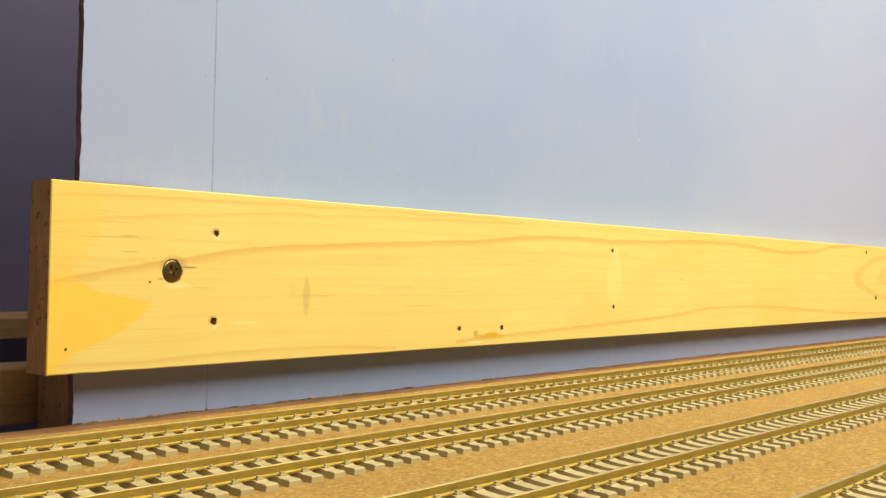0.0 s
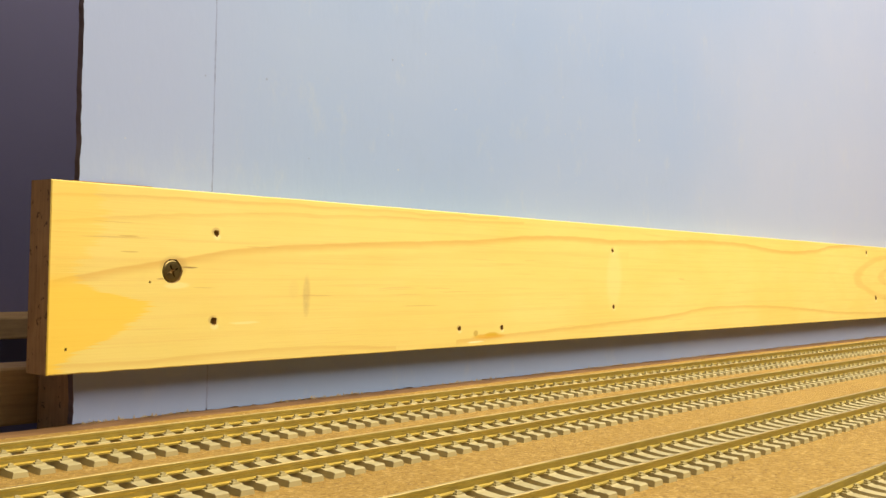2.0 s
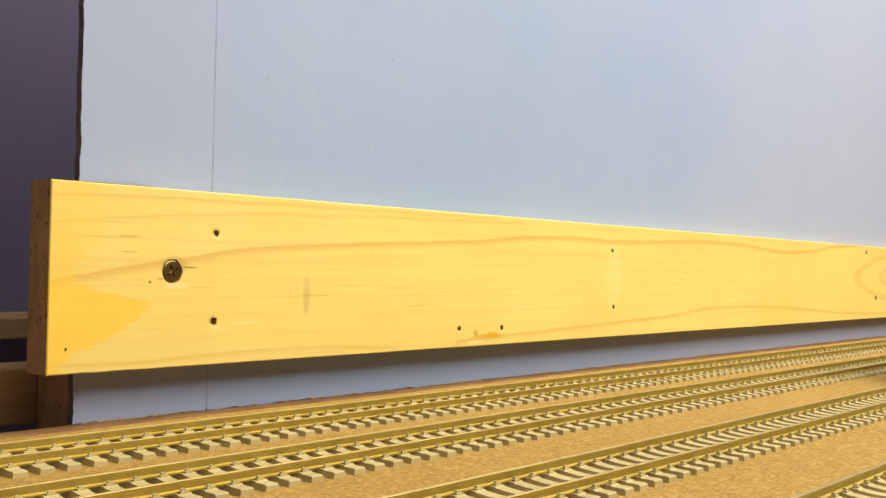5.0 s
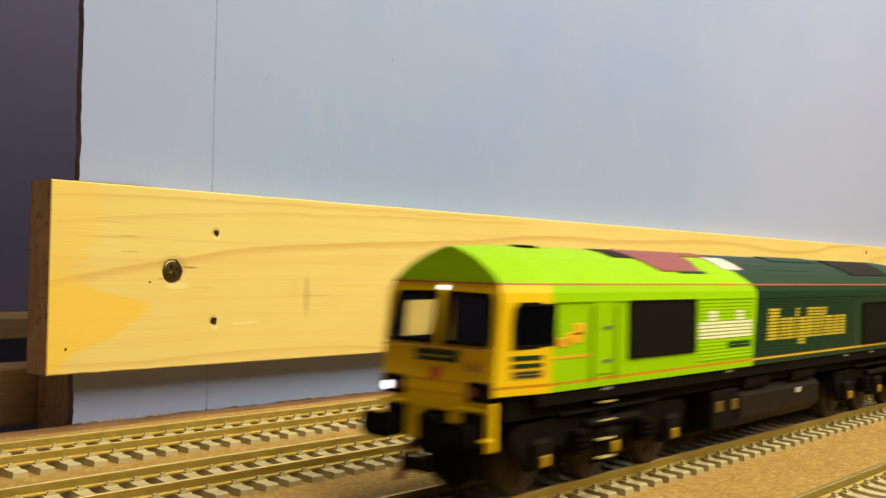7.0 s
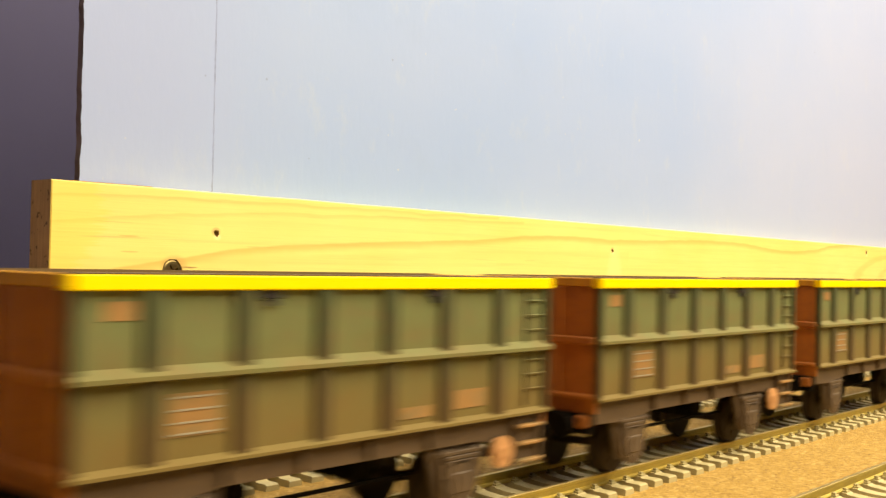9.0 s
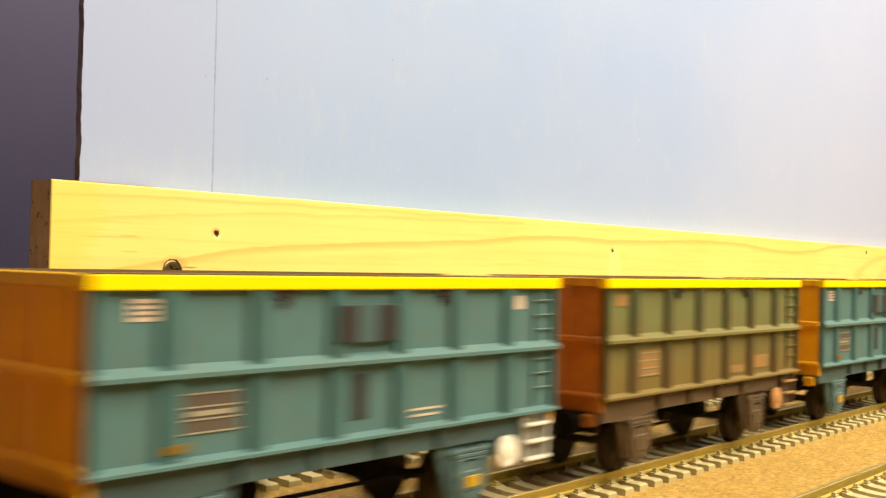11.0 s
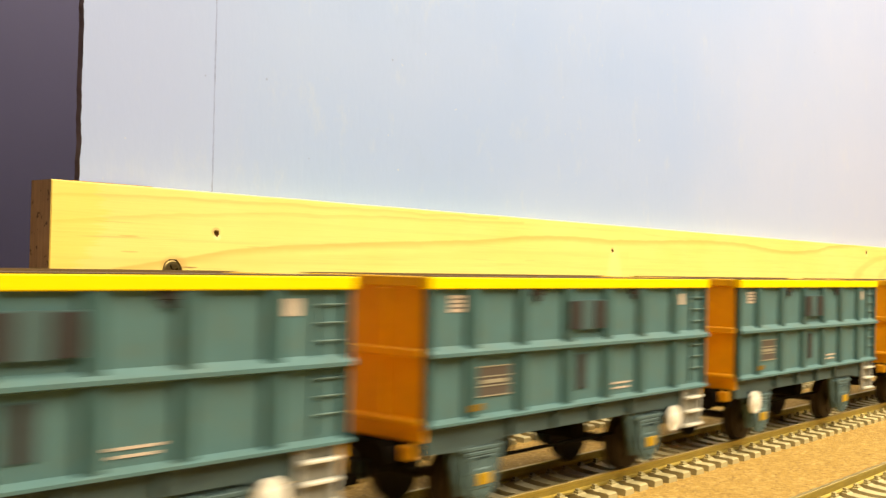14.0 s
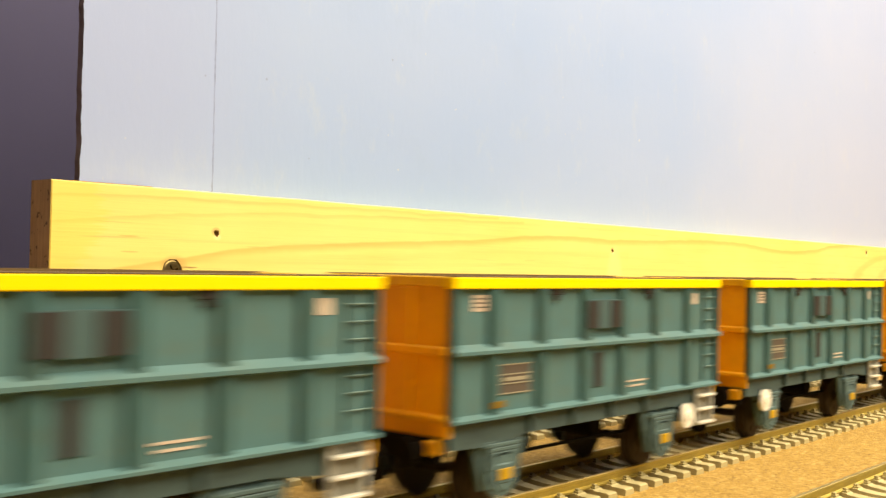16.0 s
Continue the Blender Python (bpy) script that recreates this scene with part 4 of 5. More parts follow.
def loco_shell():
    """The painted body as one loft with both cabs tapered, raked and hollowed, its windows cut through."""
    bm = bmesh.new()
    stations = [0.0, 15.8, 17.0, 36.0, 76.0, 108.0, 112.0, 116.0, 186.0, 232.0, LOCO_L - 17.0, LOCO_L - 15.8, LOCO_L]
    ring = [(s * y, z) for s, pts in ((-1, SECTION), (1, SECTION[-2::-1])) for y, z in pts]
    rows = []
    for i, x in enumerate(stations):
        end = i in (0, len(stations) - 1)
        row = []
        for y, z in ring:
            k = 0.862 if end else 1.0
            dx = (rake(z) if i == 0 else -rake(z)) if end else 0.0
            if 0 < i < len(stations) - 1 and stations[i] in (108.0, 112.0, 116.0):
                dx += (z - 33.0) * 0.13 if z < 42 else 1.2 - (z - 42) * 0.75
            row.append(bm.verts.new(mm(x + dx, y * k, z if not (end and z > 46) else 44.15 + (z - 44.15) * 0.94)))
        rows.append(row)
    n = len(ring)
    # 0 yellow, 1 lime, 2 dark green, 3 orange line, 4 red line
    for i in range(len(stations) - 1):
        mid = 0.5 * (stations[i] + stations[i + 1])
        for j in range(n):
            f = bm.faces.new((rows[i][j], rows[i][(j + 1) % n], rows[i + 1][(j + 1) % n], rows[i + 1][j]))
            z = 0.5 * (ring[j][1] + ring[(j + 1) % n][1])
            flank = 1 if mid < 112 else 2
            if z > 44.2:
                f.material_index = flank
            elif 43.8 < z < 44.2:
                f.material_index = 4
            elif mid < 15.9 or mid > LOCO_L - 15.9:
                f.material_index = 3 if 23.3 < z < 23.9 and mid < 100 else 0
            elif 23.4 < z < 23.9:
                f.material_index = 3 if mid < 112 else 6
            else:
                f.material_index = flank
    # end faces: yellow below the gutter, painted arch above
    for row, flank in ((rows[0], 1), (rows[-1], 2)):
        low = [v for v, (y, z) in zip(row, ring) if z < 43.8]
        g = [v for v, (y, z) in zip(row, ring) if z > 43.7]
        for a in range(len(low) // 2 - 1):
            bm.faces.new((low[a], low[a + 1], low[-2 - a], low[-1 - a])).material_index = 0
        bm.faces.new(g).material_index = flank
    # flat facets only, so that the openings cut cleanly
    bmesh.ops.recalc_face_normals(bm, faces=bm.faces[:])
    bmesh.ops.triangulate(bm, faces=[f for f in bm.faces if len(f.verts) == 4])
    me = mesh_of("loco_shell", bm, [M["yellow"], M["lime"], M["dkgreen"], M["orange_line"], M["red_line"], M["black"], M["yellow_line"]])
    body = new("body", me)
    for flip in (False, True):
        def X(v):
            return LOCO_L - v if flip else v
        c = bmesh.new()
        prism(c, [mm(X(3.6), -12.8), mm(X(24.6), -16.3), mm(X(24.6), 16.3), mm(X(3.6), 12.8)], "z", 28.5 * MM, 42.6 * MM)
        bmesh.ops.recalc_face_normals(c, faces=c.faces[:])
        cuts = [c]
        for s in (-1, 1):
            c = bmesh.new()
            pts = [mm(s * 1.4, 31.9), mm(s * 12.8, 31.9), mm(s * 13.3, 32.7), mm(s * 12.8, 40.6), mm(s * 12.0, 41.6), mm(s * 1.4, 41.9)]
            prism(c, pts, "x", *sorted((X(-3) * MM, X(8) * MM)))
            bmesh.ops.recalc_face_normals(c, faces=c.faces[:])
            cuts.append(c)
        for s, xw in ((-1, 17.0), (1, 23.6)):
            c = bmesh.new()
            prism(c, [mm(X(5.0), 31.4), mm(X(xw), 31.4), mm(X(xw), 40.0), mm(X(6.4), 40.0), mm(X(5.4), 39.0), mm(X(5.0), 36.0)], "y", *sorted((s * 0.002, s * 0.03)))
            bmesh.ops.recalc_face_normals(c, faces=c.faces[:])
            cuts.append(c)
        for c in cuts:
            tmp = bpy.data.meshes.new("cut")
            c.to_mesh(tmp)
            c.free()
            ob = new("cut", tmp)
            mod = body.modifiers.new("cut", "BOOLEAN")
            mod.operation, mod.object, mod.solver = "DIFFERENCE", ob, "EXACT"
            deps = bpy.context.evaluated_depsgraph_get()
            deps.update()
            done = bpy.data.meshes.new_from_object(body.evaluated_get(deps))
            body.modifiers.clear()
            body.data = done
            bpy.data.objects.remove(ob)
            bpy.data.meshes.remove(tmp)
    # dark lining inside both cabs
    for p in body.data.polygons:
        c = p.center / MM
        x = min(c.x, LOCO_L - c.x)
        heart = Vector((11.0 if c.x < LOCO_L / 2 else LOCO_L - 11.0, 0.0, 35.0)) - c
        if p.normal.dot(heart) > 0.5 and rake(c.z) + 0.25 < x < 24.9 and 28.3 < c.z < 42.7:
            p.material_index = 5
    return body


def roof_panel(name, parent, material, x0, x1, y0, y1, lift, label="", skew=0.0):
    """A thin panel bent to the roof between two widths; skew leans its ends along the slope."""
    ys = sorted({y0, y1, *[s * p[0] for p in SECTION[6:] for s in (-1, 1) if y0 < s * p[0] < y1]})
    bm = bmesh.new()
    grid = []
    for y in ys:
        z = roof_z(y)
        d = skew * (51.5 - z)
        grid.append([bm.verts.new(mm(x, y, zz)) for x, zz in ((x0 + d, z - 0.3), (x1 - d, z - 0.3), (x1 - d, z + lift), (x0 + d, z + lift))])
    for a, b in zip(grid, grid[1:]):
        for i in range(4):
            bm.faces.new((a[i], a[(i + 1) % 4], b[(i + 1) % 4], b[i]))
    bm.faces.new(grid[0])
    bm.faces.new(grid[-1][::-1])
    return part(name, bm, M[material], parent, label)


def bogie(parent, offset, xs, mirrored):
    c = xs[1]
    lead = -1 if not mirrored else 1
    b = new("bogie")
    b.parent = parent
    # bolster made deep and black to close the view through the bogie
    bm = mbox(bmesh.new(), xs[0] - 8, xs[2] + 8, -6.4, 6.4, 3.6, 14.5, 0.4)
    part("bolster", bm, M["black"], b)
    for s in (-1, 1):
        y0, y1 = sorted((s * 12.6, s * 14.4))
        out = [(xs[0] - 9, 13.5), (xs[0] - 7, 15.5), (c - 14, 16.2), (c, 14.2), (c + 14, 16.2), (xs[2] + 7, 15.5), (xs[2] + 9, 13.5), (xs[2] + 6.5, 9.2), (xs[2] + 3.5, 6.0),
               (xs[2] - 3.5, 6.0), (xs[2] - 6, 10.2), (c + 6, 10.2), (c + 3.5, 6.0), (c - 3.5, 6.0), (c - 6, 10.2), (xs[0] + 6, 10.2), (xs[0] + 3.5, 6.0), (xs[0] - 3.5, 6.0), (xs[0] - 6.5, 9.2)]
        part("side_frame", prism(bmesh.new(), [mm(*p) for p in out], "y", y0 * MM, y1 * MM), M["black"], b)
        for i, x in enumerate(xs):
            a, e = sorted((s * 14.3, s * 16.2))
            pbox("axle_box", b, "gear", x - 3.4, x + 3.4, a, e, 6.4, 12.6, 0.9)
            a, e = sorted((s * 16.1, s * 16.7))
            pbox("axle_cover", b, "yellow_dull", x - 1.1, x + 1.1, a, e, 6.8, 9.3, 0.3, "yellow axle-box cover")
        for x in (c - 13.5, c + 13.5):
            bm = bmesh.new()
            for z in (8.6, 9.9, 11.2, 12.5):
                disc(bm, "z", mm(x, s * 15.2, z), 0.0026, 0.0007, 14)
            disc(bm, "z", mm(x, s * 15.2, 10.5), 0.0019, 0.0052, 12)
            part("coil_spring", bm, M["gear"], b)
        bm = bmesh.new()
        disc(bm, "x", mm(c, s * 15.6, 14.0), 0.0009, 0.022, 8)
        part("damper", bm, M["gear"], b)
        a, e = sorted((s * 15.0, s * 15.8))
        pbox("brake_pipe", b, "gear", c - 20, c + 20, a, e, 16.5, 17.2)
    for x in xs:
        wheelset(b, offset, x, 6.9)
    return b


def loco(offset):
    lo = base("diesel_locomotive", (0, TRACK_Y[2], 0), "lime and dark green diesel locomotive with yellow cabs", "locomotive")
    body = loco_shell()
    body.parent = lo
    body["label"] = "lime and dark green body shell with yellow ends"
    pbox("bulkhead", lo, "black", 24.7, 25.5, -15.5, 15.5, 28.6, 42.5)
    pbox("bulkhead", lo, "black", LOCO_L - 25.5, LOCO_L - 24.7, -15.5, 15.5, 28.6, 42.5)
    for flip in (False, True):
        def X(v):
            return LOCO_L - v if flip else v

        def bx(x0, x1):
            return sorted((X(x0), X(x1)))
        pbox("control_desk", lo, "black", *bx(4.5, 8), -12, 12, 28.6, 31.0, 0.3)
        pbox("cab_seat", lo, "black", *bx(10, 13), -9, -5, 28.6, 35.5, 0.5)
        # panes and rubber frames
        for s in (-1, 1):
            def screen(grow, x_out):
                return [mm(X(rake(z) + x_out), s * y, z) for y, z in ((1.4 - grow, 31.9 - grow), (12.8 + grow, 31.9 - grow), (13.3 + grow, 32.7), (12.8 + grow, 40.6), (12.0 + grow, 41.6 + grow), (1.4 - grow, 41.9 + grow))]
            bm = bmesh.new()
            bm.faces.new([bm.verts.new(p) for p in screen(-0.05, 0.35)])
            part("windscreen", bm, M["glass"], lo, "raked windscreen pane")
            bm = bmesh.new()
            a, c = [bm.verts.new(p) for p in screen(0.35, -0.12)], [bm.verts.new(p) for p in screen(-0.45, -0.12)]
            a2, c2 = [bm.verts.new(p) for p in screen(0.35, 0.5)], [bm.verts.new(p) for p in screen(-0.45, 0.9)]
            for i in range(6):
                j = (i + 1) % 6
                bm.faces.new((a[i], a[j], c[j], c[i]))
                bm.faces.new((a[i], a[j], a2[j], a2[i]))
                bm.faces.new((c[i], c[j], c2[j], c2[i]))
            part("windscreen_frame", bm, M["black"], lo, "black rubber windscreen frame")

            def side(grow, y_out):
                xw = 17.0 if s < 0 else 23.6
                pts = ((5.0 - grow, 31.4 - grow), (xw + grow, 31.4 - grow), (xw + grow, 40.0 + grow), (6.4, 40.0 + grow), (5.4 - grow, 39.0), (5.0 - grow, 36.0))
                return [mm(X(x), s * (float(np.interp(x, (0, 15.8), (15.0, 17.4))) + y_out), z) for x, z in pts]
            bm = bmesh.new()
            bm.faces.new([bm.verts.new(p) for p in side(0.0, -0.3)])
            part("cab_window", bm, M["glass"], lo, "cab side window pane")
            bm = bmesh.new()
            a, c, c2 = ([bm.verts.new(p) for p in side(g, yo)] for g, yo in ((0.35, 0.08), (-0.4, 0.08), (-0.4, -0.6)))
            for i in range(6):
                j = (i + 1) % 6
                bm.faces.new((a[i], a[j], c[j], c[i]))
                bm.faces.new((c[i], c[j], c2[j], c2[i]))
            part("window_frame", bm, M["black"], lo, "black cab window frame")
            # lamp clusters
            lamp_box = pbox("headlamp_box", lo, "black", *bx(-0.5, 1.5), *sorted((s * 8.3, s * 14.6)), 20.6, 24.6, 0.5, "black headlamp cluster")
            lit = (not flip) and s > 0
            bm = bmesh.new()
            disc(bm, "x", mm(X(-0.6), s * 12.6, 22.2), 0.0009, 0.0006, 18)
            part("headlamp", bm, M["lit" if lit else "tank"], lamp_box, "lit white headlamp" if lit else "unlit headlamp")
            bm = bmesh.new()
            disc(bm, "x", mm(X(-0.6), s * 9.7, 22.5), 0.0010, 0.0005, 12)
            part("tail_lamp", bm, M["maroon"], lamp_box)
            # valance below
            if s < 0 or flip:
                pbox("valance", lo, "black" if flip else "yellow", *bx(-0.2, 1.6), *sorted((s * 13.0, s * 14.8)), 11.2, 20.8, 0.3, "" if flip else "yellow valance beside the buffers")
                pbox("valance_step", lo, "yellow", *bx(-1.3, 0.2), *sorted((s * 12.4, s * 14.8)), 13.3, 13.9, 0.2)
            pbox("valance_step", lo, "yellow", *bx(-1.2, 0.4), *sorted((s * (6.5 if s < 0 else 8.4), s * (12.4 if s < 0 else 14.4))), 18.9, 19.6, 0.2)
            if s > 0:
                bm = prism(bmesh.new(), [mm(X(0.4), 11.6), mm(X(-1.4), 11.0), mm(X(-2.4), 8.4), mm(X(-4.2), 5.4), mm(X(-4.9), 4.0), mm(X(-3.7), 3.8), mm(X(-2.2), 6.0), mm(X(-0.7), 8.6)], "y", 5.0 * MM, 6.1 * MM)
                bmesh.ops.recalc_face_normals(bm, faces=bm.faces[:])
                part("brake_hose", bm, M["red_hose"], lo, "dull red brake hose")
            # cab door, handrails, steps
            yo = sorted((s * 17.3, s * 17.62))
            mat = "lime" if not flip else "dkgreen"
            d0, d1 = (31.5, 39.0) if not flip else (20.6, 30.2)
            d = pbox("cab_door", lo, mat, *bx(d0, d1), *yo, 24.6, 40.2, 0.12)
            for z in (34.6, 27.4):
                pbox("door_handle", d, "grey_green", *bx(d0 + 3.6, d1 - 1.2), *sorted((s * 17.6, s * 17.8)), z - 0.35, z + 0.35)
            for x in (d0 - 1.0, d1 + 1.0):
                bm = bmesh.new()
                disc(bm, "z", mm(X(x), s * 17.9, 31.5), 0.0003, 0.016, 6)
                part("handrail", bm, M["grey_green" if flip else "lime"], lo)
            s0, s1 = (35.6, 41.4) if not flip else (24.4, 30.2)
            st = pbox("step_back", lo, "black", *bx(s0, s1), *sorted((s * 14.6, s * 15.4)), 5.0, 20.0)
            for z in (18.3, 14.3, 10.2, 6.2):
                pbox("step", st, "bright_yellow", *bx(s0, s1), *sorted((s * 15.4, s * 17.0)), z - 0.16, z + 0.16, 0.05, "pale worn step edge")
            # number and works panels as plain bars on the cab side
            yc = 17.4
            for z0, z1, m in ((28.9, 29.8, "dkgreen"), (27.4, 28.2, "dkgreen"), (25.3, 26.9, "ochre")):
                pts = [(x, s * (float(np.interp(x, (0, 15.8), (15.0, 17.4))) + d)) for x, d in ((4.5, 0.12), (13.2, 0.12), (13.2, -0.2), (4.5, -0.2))]
                part("panel_bar", prism(bmesh.new(), [mm(X(x), y) for x, y in pts], "z", z0 * MM, z1 * MM), M[m], lo, "plain bar on the cab side")
            for z in (26.4, 25.7):
                pts = [(x, s * (float(np.interp(x, (0, 15.8), (15.0, 17.4))) + d)) for x, d in ((5.2, 0.2), (12.6, 0.2), (12.6, -0.2), (5.2, -0.2))]
                part("text_bar", prism(bmesh.new(), [mm(X(x), y) for x, y in pts], "z", (z - 0.2) * MM, (z + 0.2) * MM), M["dkgreen"], lo)
        # centre lamp, plates, buffers, coupling
        bm = mbox(bmesh.new(), *bx(rake(42.9) - 0.7, rake(42.9) + 0.4), -0.85, 0.85, 42.5, 43.3, 0.2)
        part("marker_lamp", bm, M["lit" if not flip else "tank"], lo, "lit marker lamp over the windscreens" if not flip else "")
        pbox("name_plate", lo, "dkgreen", *bx(-0.2, 0.3), -5.6, 5.6, 28.0, 30.2, 0.1, "dark green plate across the nose")
        pbox("text_bar", lo, "ochre", *bx(-0.3, 0.2), -4.6, 4.6, 28.95, 29.25)
        pbox("text_bar", lo, "ochre", *bx(-0.2, 0.2), -12.4, -7.6, 26.6, 27.8)
        bm = bmesh.new()
        disc(bm, "x", mm(X(-0.1), 0, 25.6), 0.0014, 0.0004, 18)
        part("nose_badge", bm, M["red_badge"], lo, "round red badge on the nose")
        pbox("nose_seam", lo, "ochre", *bx(-0.06, 0.2), -14.6, 14.6, 24.05, 24.25)
        pbox("wiper_cowl", lo, "ochre", *bx(-0.35, 0.4), -14.4, 14.4, 30.6, 31.0, 0.1)
        pbox("nose_apron", lo, "yellow", *bx(0.1, 1.9), -12.3, 12.3, 18.2, 21.95, 0.2, "yellow apron below the nose")
        for s in (-1, 1):
            pbox("nose_apron", lo, "yellow", *bx(0.1, 1.9), *sorted((s * 3.4, s * 8.2)), 11.6, 18.1, 0.2, "yellow apron below the nose")
        pbox("buffer_beam", lo, "black", *bx(1.6, 4.5), -12.2, 12.2, 11.8, 21.5, 0.3)
        buffers(lo, X(-1.6), 1 if flip else -1, 14.8, 10.2, "black", True)
        for s in (-1, 1):
            pbox("buffer_mount", lo, "black", *bx(-1.7, 1.7), *sorted((s * 8.3, s * 12.3)), 12.2, 18.6, 0.3)
        bm = mbox(bmesh.new(), *bx(-2.5, 2.0), -2.6, 2.6, 10.5, 17.4, 0.4)
        mbox(bm, *bx(-6.0, -2.0), -1.2, 1.2, 7.0, 9.0, 0.2)
        mbox(bm, *bx(-6.2, -5.2), -3.6, 3.6, 6.6, 9.6, 0.2)
        part("coupling", bm, M["black"], lo)
        pbox("gutter_line", lo, "red_line", *bx(rake(44) - 0.25, rake(44) + 0.3), -14.0, 14.0, 43.8, 44.15)
    # frame and tank
    # black blocks added to fill the bright gaps under the body
    for x0, x1 in ((5.0, 10.0), (77.0, 108.0), (162.0, 181.0), (250.0, 262.0)):
        pbox("inner_frame", lo, "black", x0, x1, -6.2, 6.2, 4.0, 16.5)
    pbox("main_frame", lo, "black", 4.0, LOCO_L - 4.0, -14.6, 14.6, 16.6, 21.9, 0.2)
    for s in (-1, 1):
        pbox("sole_bar", lo, "black", 12.0, LOCO_L - 12.0, *sorted((s * 15.2, s * 16.9)), 19.2, 21.9, 0.2)
        bm = prism(bmesh.new(), [mm(s * 4, 5.2), mm(s * 12, 5.2), mm(s * 15.4, 8.0), mm(s * 15.4, 13.6), mm(s * 13, 15.8), mm(s * 4, 15.8)], "x", 108 * MM, 163 * MM)
        part("fuel_tank", bm, M["tank"], lo, "dark grey-brown fuel tank")
        pbox("tank_plate", lo, "bright", 145.5, 148.5, *sorted((s * 15.3, s * 15.6)), 12.0, 13.4)
        pbox("battery_box", lo, "gear", 92.0, 107.2, *sorted((s * 8, s * 15.2)), 6.0, 16.2, 0.5)
        for x in (95.3, 104.4):
            pbox("isolator_tag", lo, "tag_ochre", x - 1.6, x + 1.6, *sorted((s * 15.1, s * 15.6)), 10.6, 13.4, 0.2, "dull yellow tag")
        for x in (118, 150):
            bm = bmesh.new()
            disc(bm, "x", mm(x, s * 13.4, 17.6), 0.0026, 0.016, 16)
            part("air_reservoir", bm, M["gear"], lo)
    bogie(lo, offset, (15.8, 42.6, 69.8), False)
    bogie(lo, offset, (187.6, 215.6, 243.6), True)
    # body-side gear on both flanks
    for s in (-1, 1):
        def out(a, b):
            return sorted((s * a, s * b))
        for x0, x1, z0, z1, m in ((46.0, 76.8, 27.8, 39.9, "lime"), (195.5, 232.4, 24.8, 37.6, "dkgreen")):
            gr = pbox("radiator_grille", lo, "grille", x0, x1, *out(17.3, 17.62), z0, z1, 0, "large black radiator grille")
            for a, b, c, d in ((x0 - 0.5, x1 + 0.5, z0 - 0.5, z0), (x0 - 0.5, x1 + 0.5, z1, z1 + 0.5), (x0 - 0.5, x0, z0, z1), (x1, x1 + 0.5, z0, z1)):
                pbox("grille_frame", gr, "black", a, b, *out(17.3, 17.85), c, d)
            z = z0 + 1.0
            while z < z1 - 0.5:
                pbox("grille_bar", gr, "grille", x0 + 0.2, x1 - 0.2, *out(17.6, 17.66), z, z + 0.35)
                z += 1.1
        pbox("gutter", lo, "lime", 17.0, 111.0, *out(17.2, 17.7), 40.25, 40.6)
        pbox("gutter", lo, "dkgreen", 113.0, LOCO_L - 17.0, *out(17.2, 17.7), 40.25, 40.6)
        # louvres as wedge slats
        for x0, x1, m in ((78.6, 110.4, "lime"), (114.6, 187.0, "dkgreen")):
            for i in range(17):
                z = 24.9 + i * 0.9
                bm = prism(bmesh.new(), [mm(s * 17.3, z + 0.80), mm(s * 17.52, z + 0.72), mm(s * 17.62, z), mm(s * 17.3, z)], "x", x0 * MM, x1 * MM)
                part("louvre", bm, M[m], lo)
        # painted block shapes across the louvres, drawn without lettering

        def block(name, x0, x1, z0, z1, m, lean=0.0):
            i0, i1 = math.ceil((z0 - 24.9) / 0.9), int((z1 - 24.9) / 0.9)
            for i in range(i0, i1 + 1):
                z = 24.9 + i * 0.9
                d = lean * (z - z0)
                bm = prism(bmesh.new(), [mm(s * 17.36, z + 0.66), mm(s * 17.60, z + 0.60), mm(s * 17.70, z - 0.01), mm(s * 17.36, z - 0.01)], "x", (x0 + d) * MM, (x1 + d) * MM)
                part(name, bm, M[m], lo)
        x = 119.2
        for wdt, lo_z, hi_z in ((8.0, 28.2, 37.0), (4.0, 28.2, 34.2), (5.2, 28.2, 34.2), (2.3, 28.2, 36.6), (5.4, 25.8, 34.2), (5.2, 28.2, 37.0), (3.6, 28.2, 36.6),
                                (2.2, 28.2, 37.0), (2.2, 28.2, 36.6), (5.4, 28.2, 34.2), (5.2, 28.2, 34.2), (4.6, 28.2, 34.2)):
            block("side_motif", x, x + wdt * 0.88, lo_z, hi_z, "yellow_motif", 0.16)
            x += wdt + 0.55
        x = 79.2
        for wdt, lo_z, hi_z in ((4.4, 30.0, 34.6), (5.0, 30.0, 36.6), (4.8, 30.0, 34.6), (5.0, 30.0, 34.6), (4.4, 30.0, 36.6), (4.6, 30.0, 34.6)):
            block("side_motif", x, x + wdt, lo_z, hi_z, "cream")
            x += wdt + 0.35
        block("side_caption", 95.0, 109.0, 27.4, 28.8, "dkgreen")
        for x0, x1, z0, z1 in ((17.6, 22.0, 31.0, 33.0), (21.0, 26.8, 31.6, 34.0), (23.4, 27.6, 33.4, 35.8)):
            pbox("flank_motif", lo, "orange_motif", x0, x1, *out(17.3, 17.55), z0, z1, 0.1)
        pbox("flank_line", lo, "orange_motif", 16.2, 30.0, *out(17.3, 17.5), 28.7, 29.3)
        # details at the second cab
        pbox("vent_plate", lo, "grey_green", 234.6, 238.2, *out(17.3, 17.8), 37.8, 40.0, 0.1)
        pbox("rail_recess", lo, "grey_green", 233.6, 236.4, *out(17.5, 17.72), 26.0, 37.6, 0.1)
        pbox("rail_recess", lo, "dkgreen", 241.6, 244.2, *out(17.5, 17.72), 28.6, 38.4, 0.1)
        pbox("flank_motif", lo, "yellow_motif", 243.0, 249.8, *out(17.3, 17.80), 31.2, 34.6, 0.1)
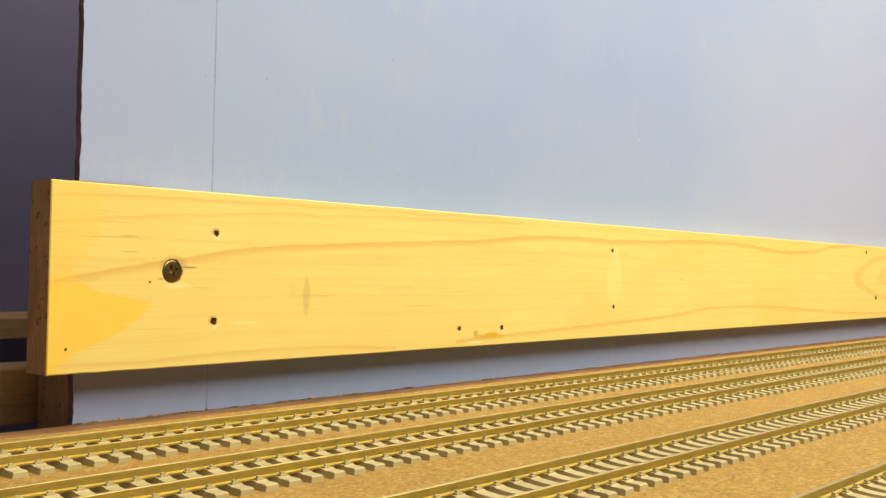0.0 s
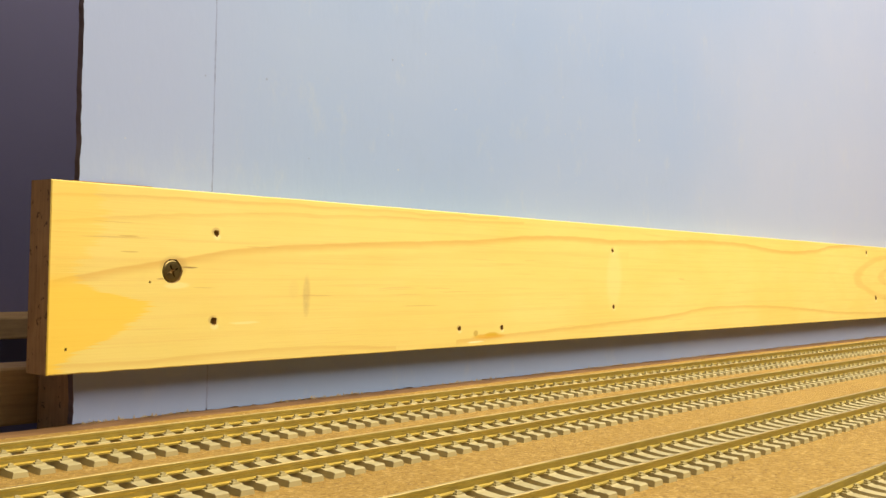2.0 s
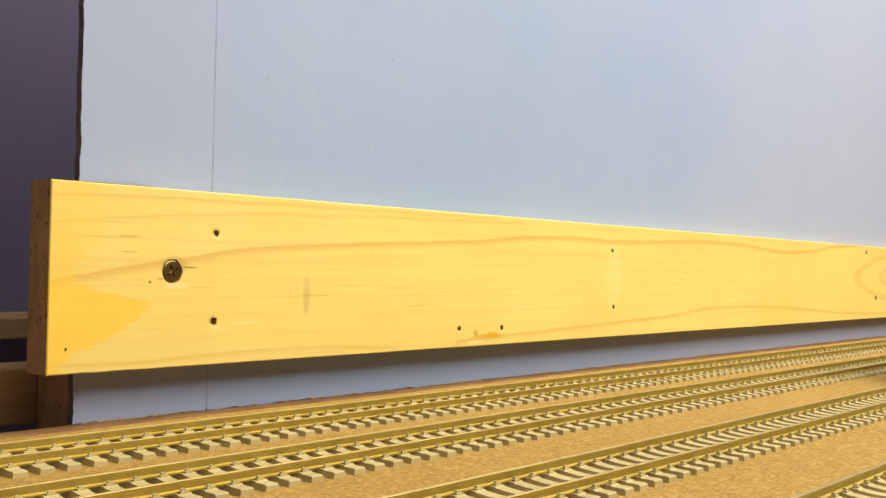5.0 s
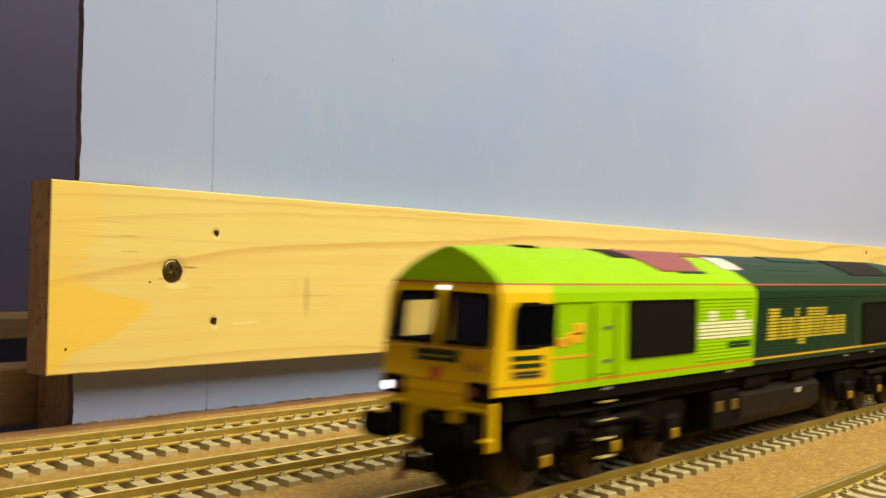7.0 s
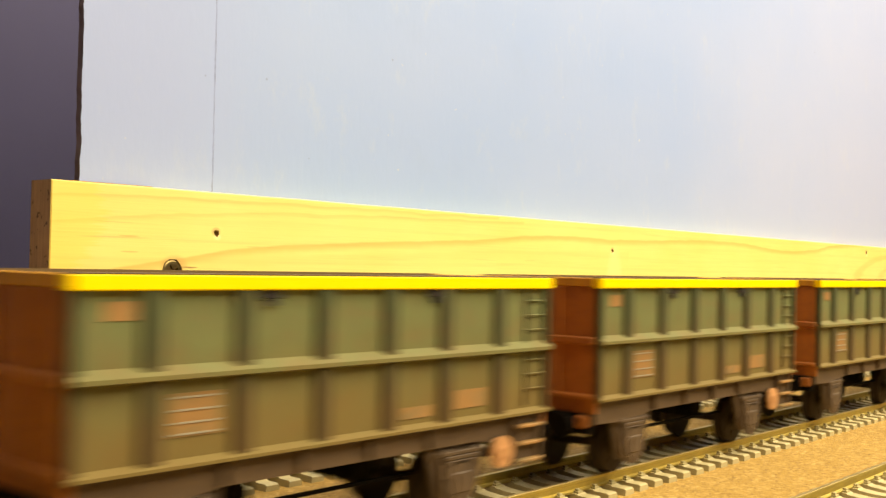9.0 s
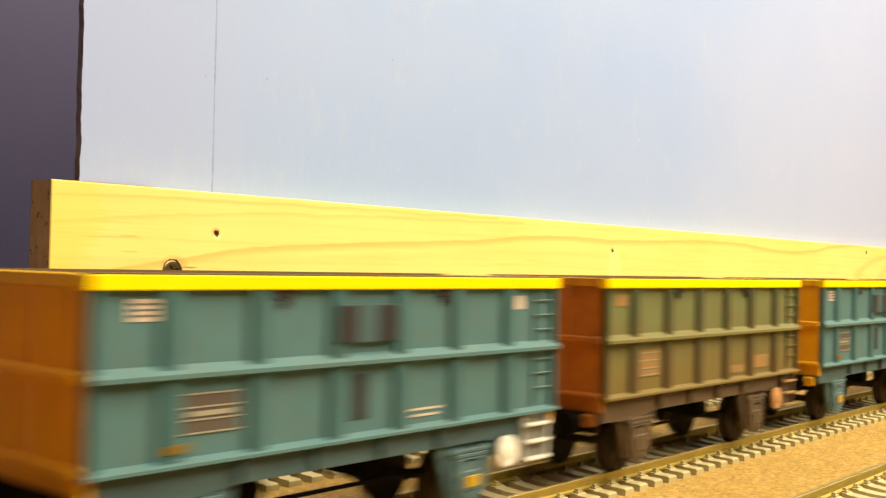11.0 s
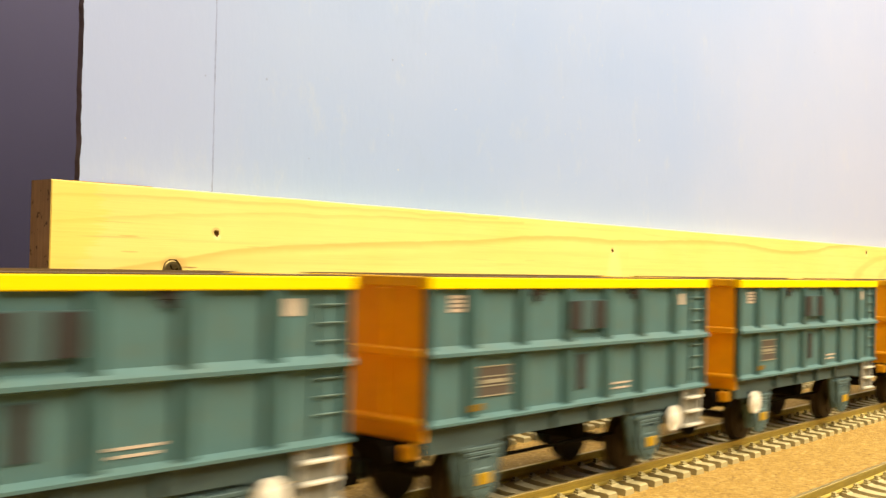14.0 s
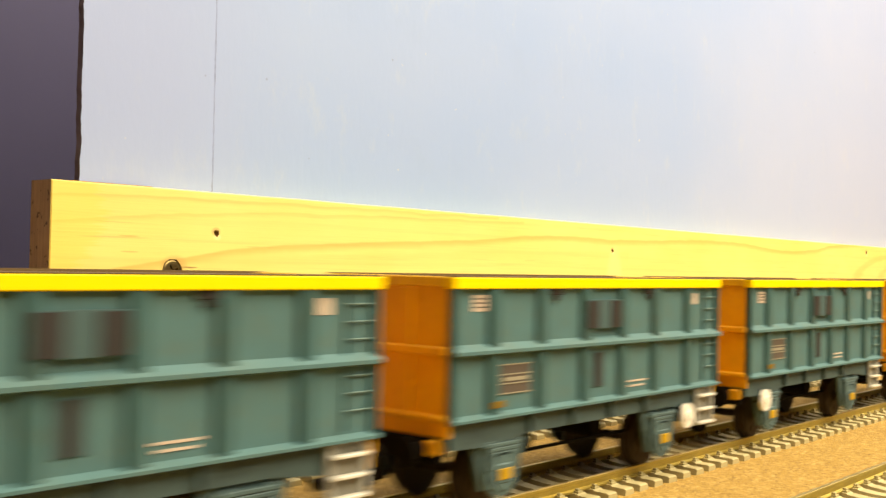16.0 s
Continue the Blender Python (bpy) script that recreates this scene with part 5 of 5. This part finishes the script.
        pbox("flank_line", lo, "yellow_motif", 234.5, 249.6, *out(17.3, 17.58), 29.2, 29.9)
        for x in (36, 96, 180, 204):
            pbox("sole_plate", lo, "grime", x, x + 3.0, *out(16.8, 17.1), 21.0, 21.6)
    # roof
    roof_panel("roof_hatch", lo, "maroon", 63.5, 94.0, -12.7, 12.7, 0.35, "maroon roof hatch", 1.1)
    roof_panel("hatch_rim", lo, "roof_grille", 55.0, 69.0, -6.5, 6.5, 0.24, "dark edge of the roof hatch", 0.6)
    roof_panel("roof_ridge_panel", lo, "maroon", 88.0, 108.0, -4.2, 4.2, 0.3, "maroon strip along the ridge")
    roof_panel("roof_hatch_lip", lo, "dkgreen", 77.0, 91.0, -13.2, -12.6, 0.3)
    roof_panel("roof_plate", lo, "white_panel", 104.8, 116.5, -11.2, -4.4, 0.25, "white roof plate")
    roof_panel("roof_plate", lo, "white_panel", 104.8, 116.5, 4.4, 11.2, 0.25, "white roof plate")
    roof_panel("roof_grille", lo, "roof_grille", 192.0, 239.0, -12.8, -3.0, 0.3, "dark brown roof grille", 1.2)
    roof_panel("roof_grille", lo, "roof_grille", 192.0, 239.0, 3.0, 12.8, 0.3, "dark brown roof grille", 1.2)
    roof_panel("roof_seam", lo, "dkgreen", 132.0, 168.0, -11.0, -10.6, 0.12)
    roof_panel("roof_box", lo, "black", 25.0, 32.0, -1.6, 1.6, 0.4, "low black roof box")
    roof_panel("exhaust", lo, "dkgreen", 150.0, 186.0, -5.0, 5.0, 0.3, "raised exhaust cover on the roof")
    return lo


LOCO = loco(0.0)
FIRST, STEP = 0.2854, 0.1253          # first wagon's front behind the nose; wagon to wagon
KINDS = ("drab", "drab", "drab", "blue", "drab", "blue", "drab", "teal", "teal", "teal", "teal", "teal", "teal", "teal")
DISCS = (91.0, 91.0, 91.0, 90.0, 91.0, 90.0, 10.5, 90.0, 90.0, 10.5, 10.5, 90.0, 10.5, 90.0)
WAGONS = [wagon(k, FIRST + STEP * i, d) for i, (k, d) in enumerate(zip(KINDS, DISCS))]

# nose of the locomotive along the track, second by second
NOSE = [(0.0, 1.442), (6.4, 0.2712), (7.0, 0.1612), (7.6, 0.0495), (8.0, -0.0245), (8.3, -0.0823), (9.0, -0.2140), (9.5, -0.3075), (12.0, -0.7728), (12.5, -0.8657),
        (13.5, -1.0537), (14.5, -1.2410), (15.0, -1.3350), (15.5, -1.4270), (16.0, -1.5165)]


def nose(t):
    return float(np.interp(t, [a for a, _ in NOSE], [b for _, b in NOSE]))


def motions():
    for ob, off in [(LOCO, 0.0)] + [(w, FIRST + STEP * i) for i, w in enumerate(WAGONS)]:
        walk(ob, [(t, pose(nose(t) + off, TRACK_Y[2], 0)) for t, _ in NOSE])
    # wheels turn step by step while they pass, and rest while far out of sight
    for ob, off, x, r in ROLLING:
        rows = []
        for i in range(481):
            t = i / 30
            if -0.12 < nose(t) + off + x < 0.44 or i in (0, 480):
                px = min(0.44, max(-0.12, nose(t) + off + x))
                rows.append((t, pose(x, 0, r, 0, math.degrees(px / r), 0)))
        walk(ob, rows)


motions()
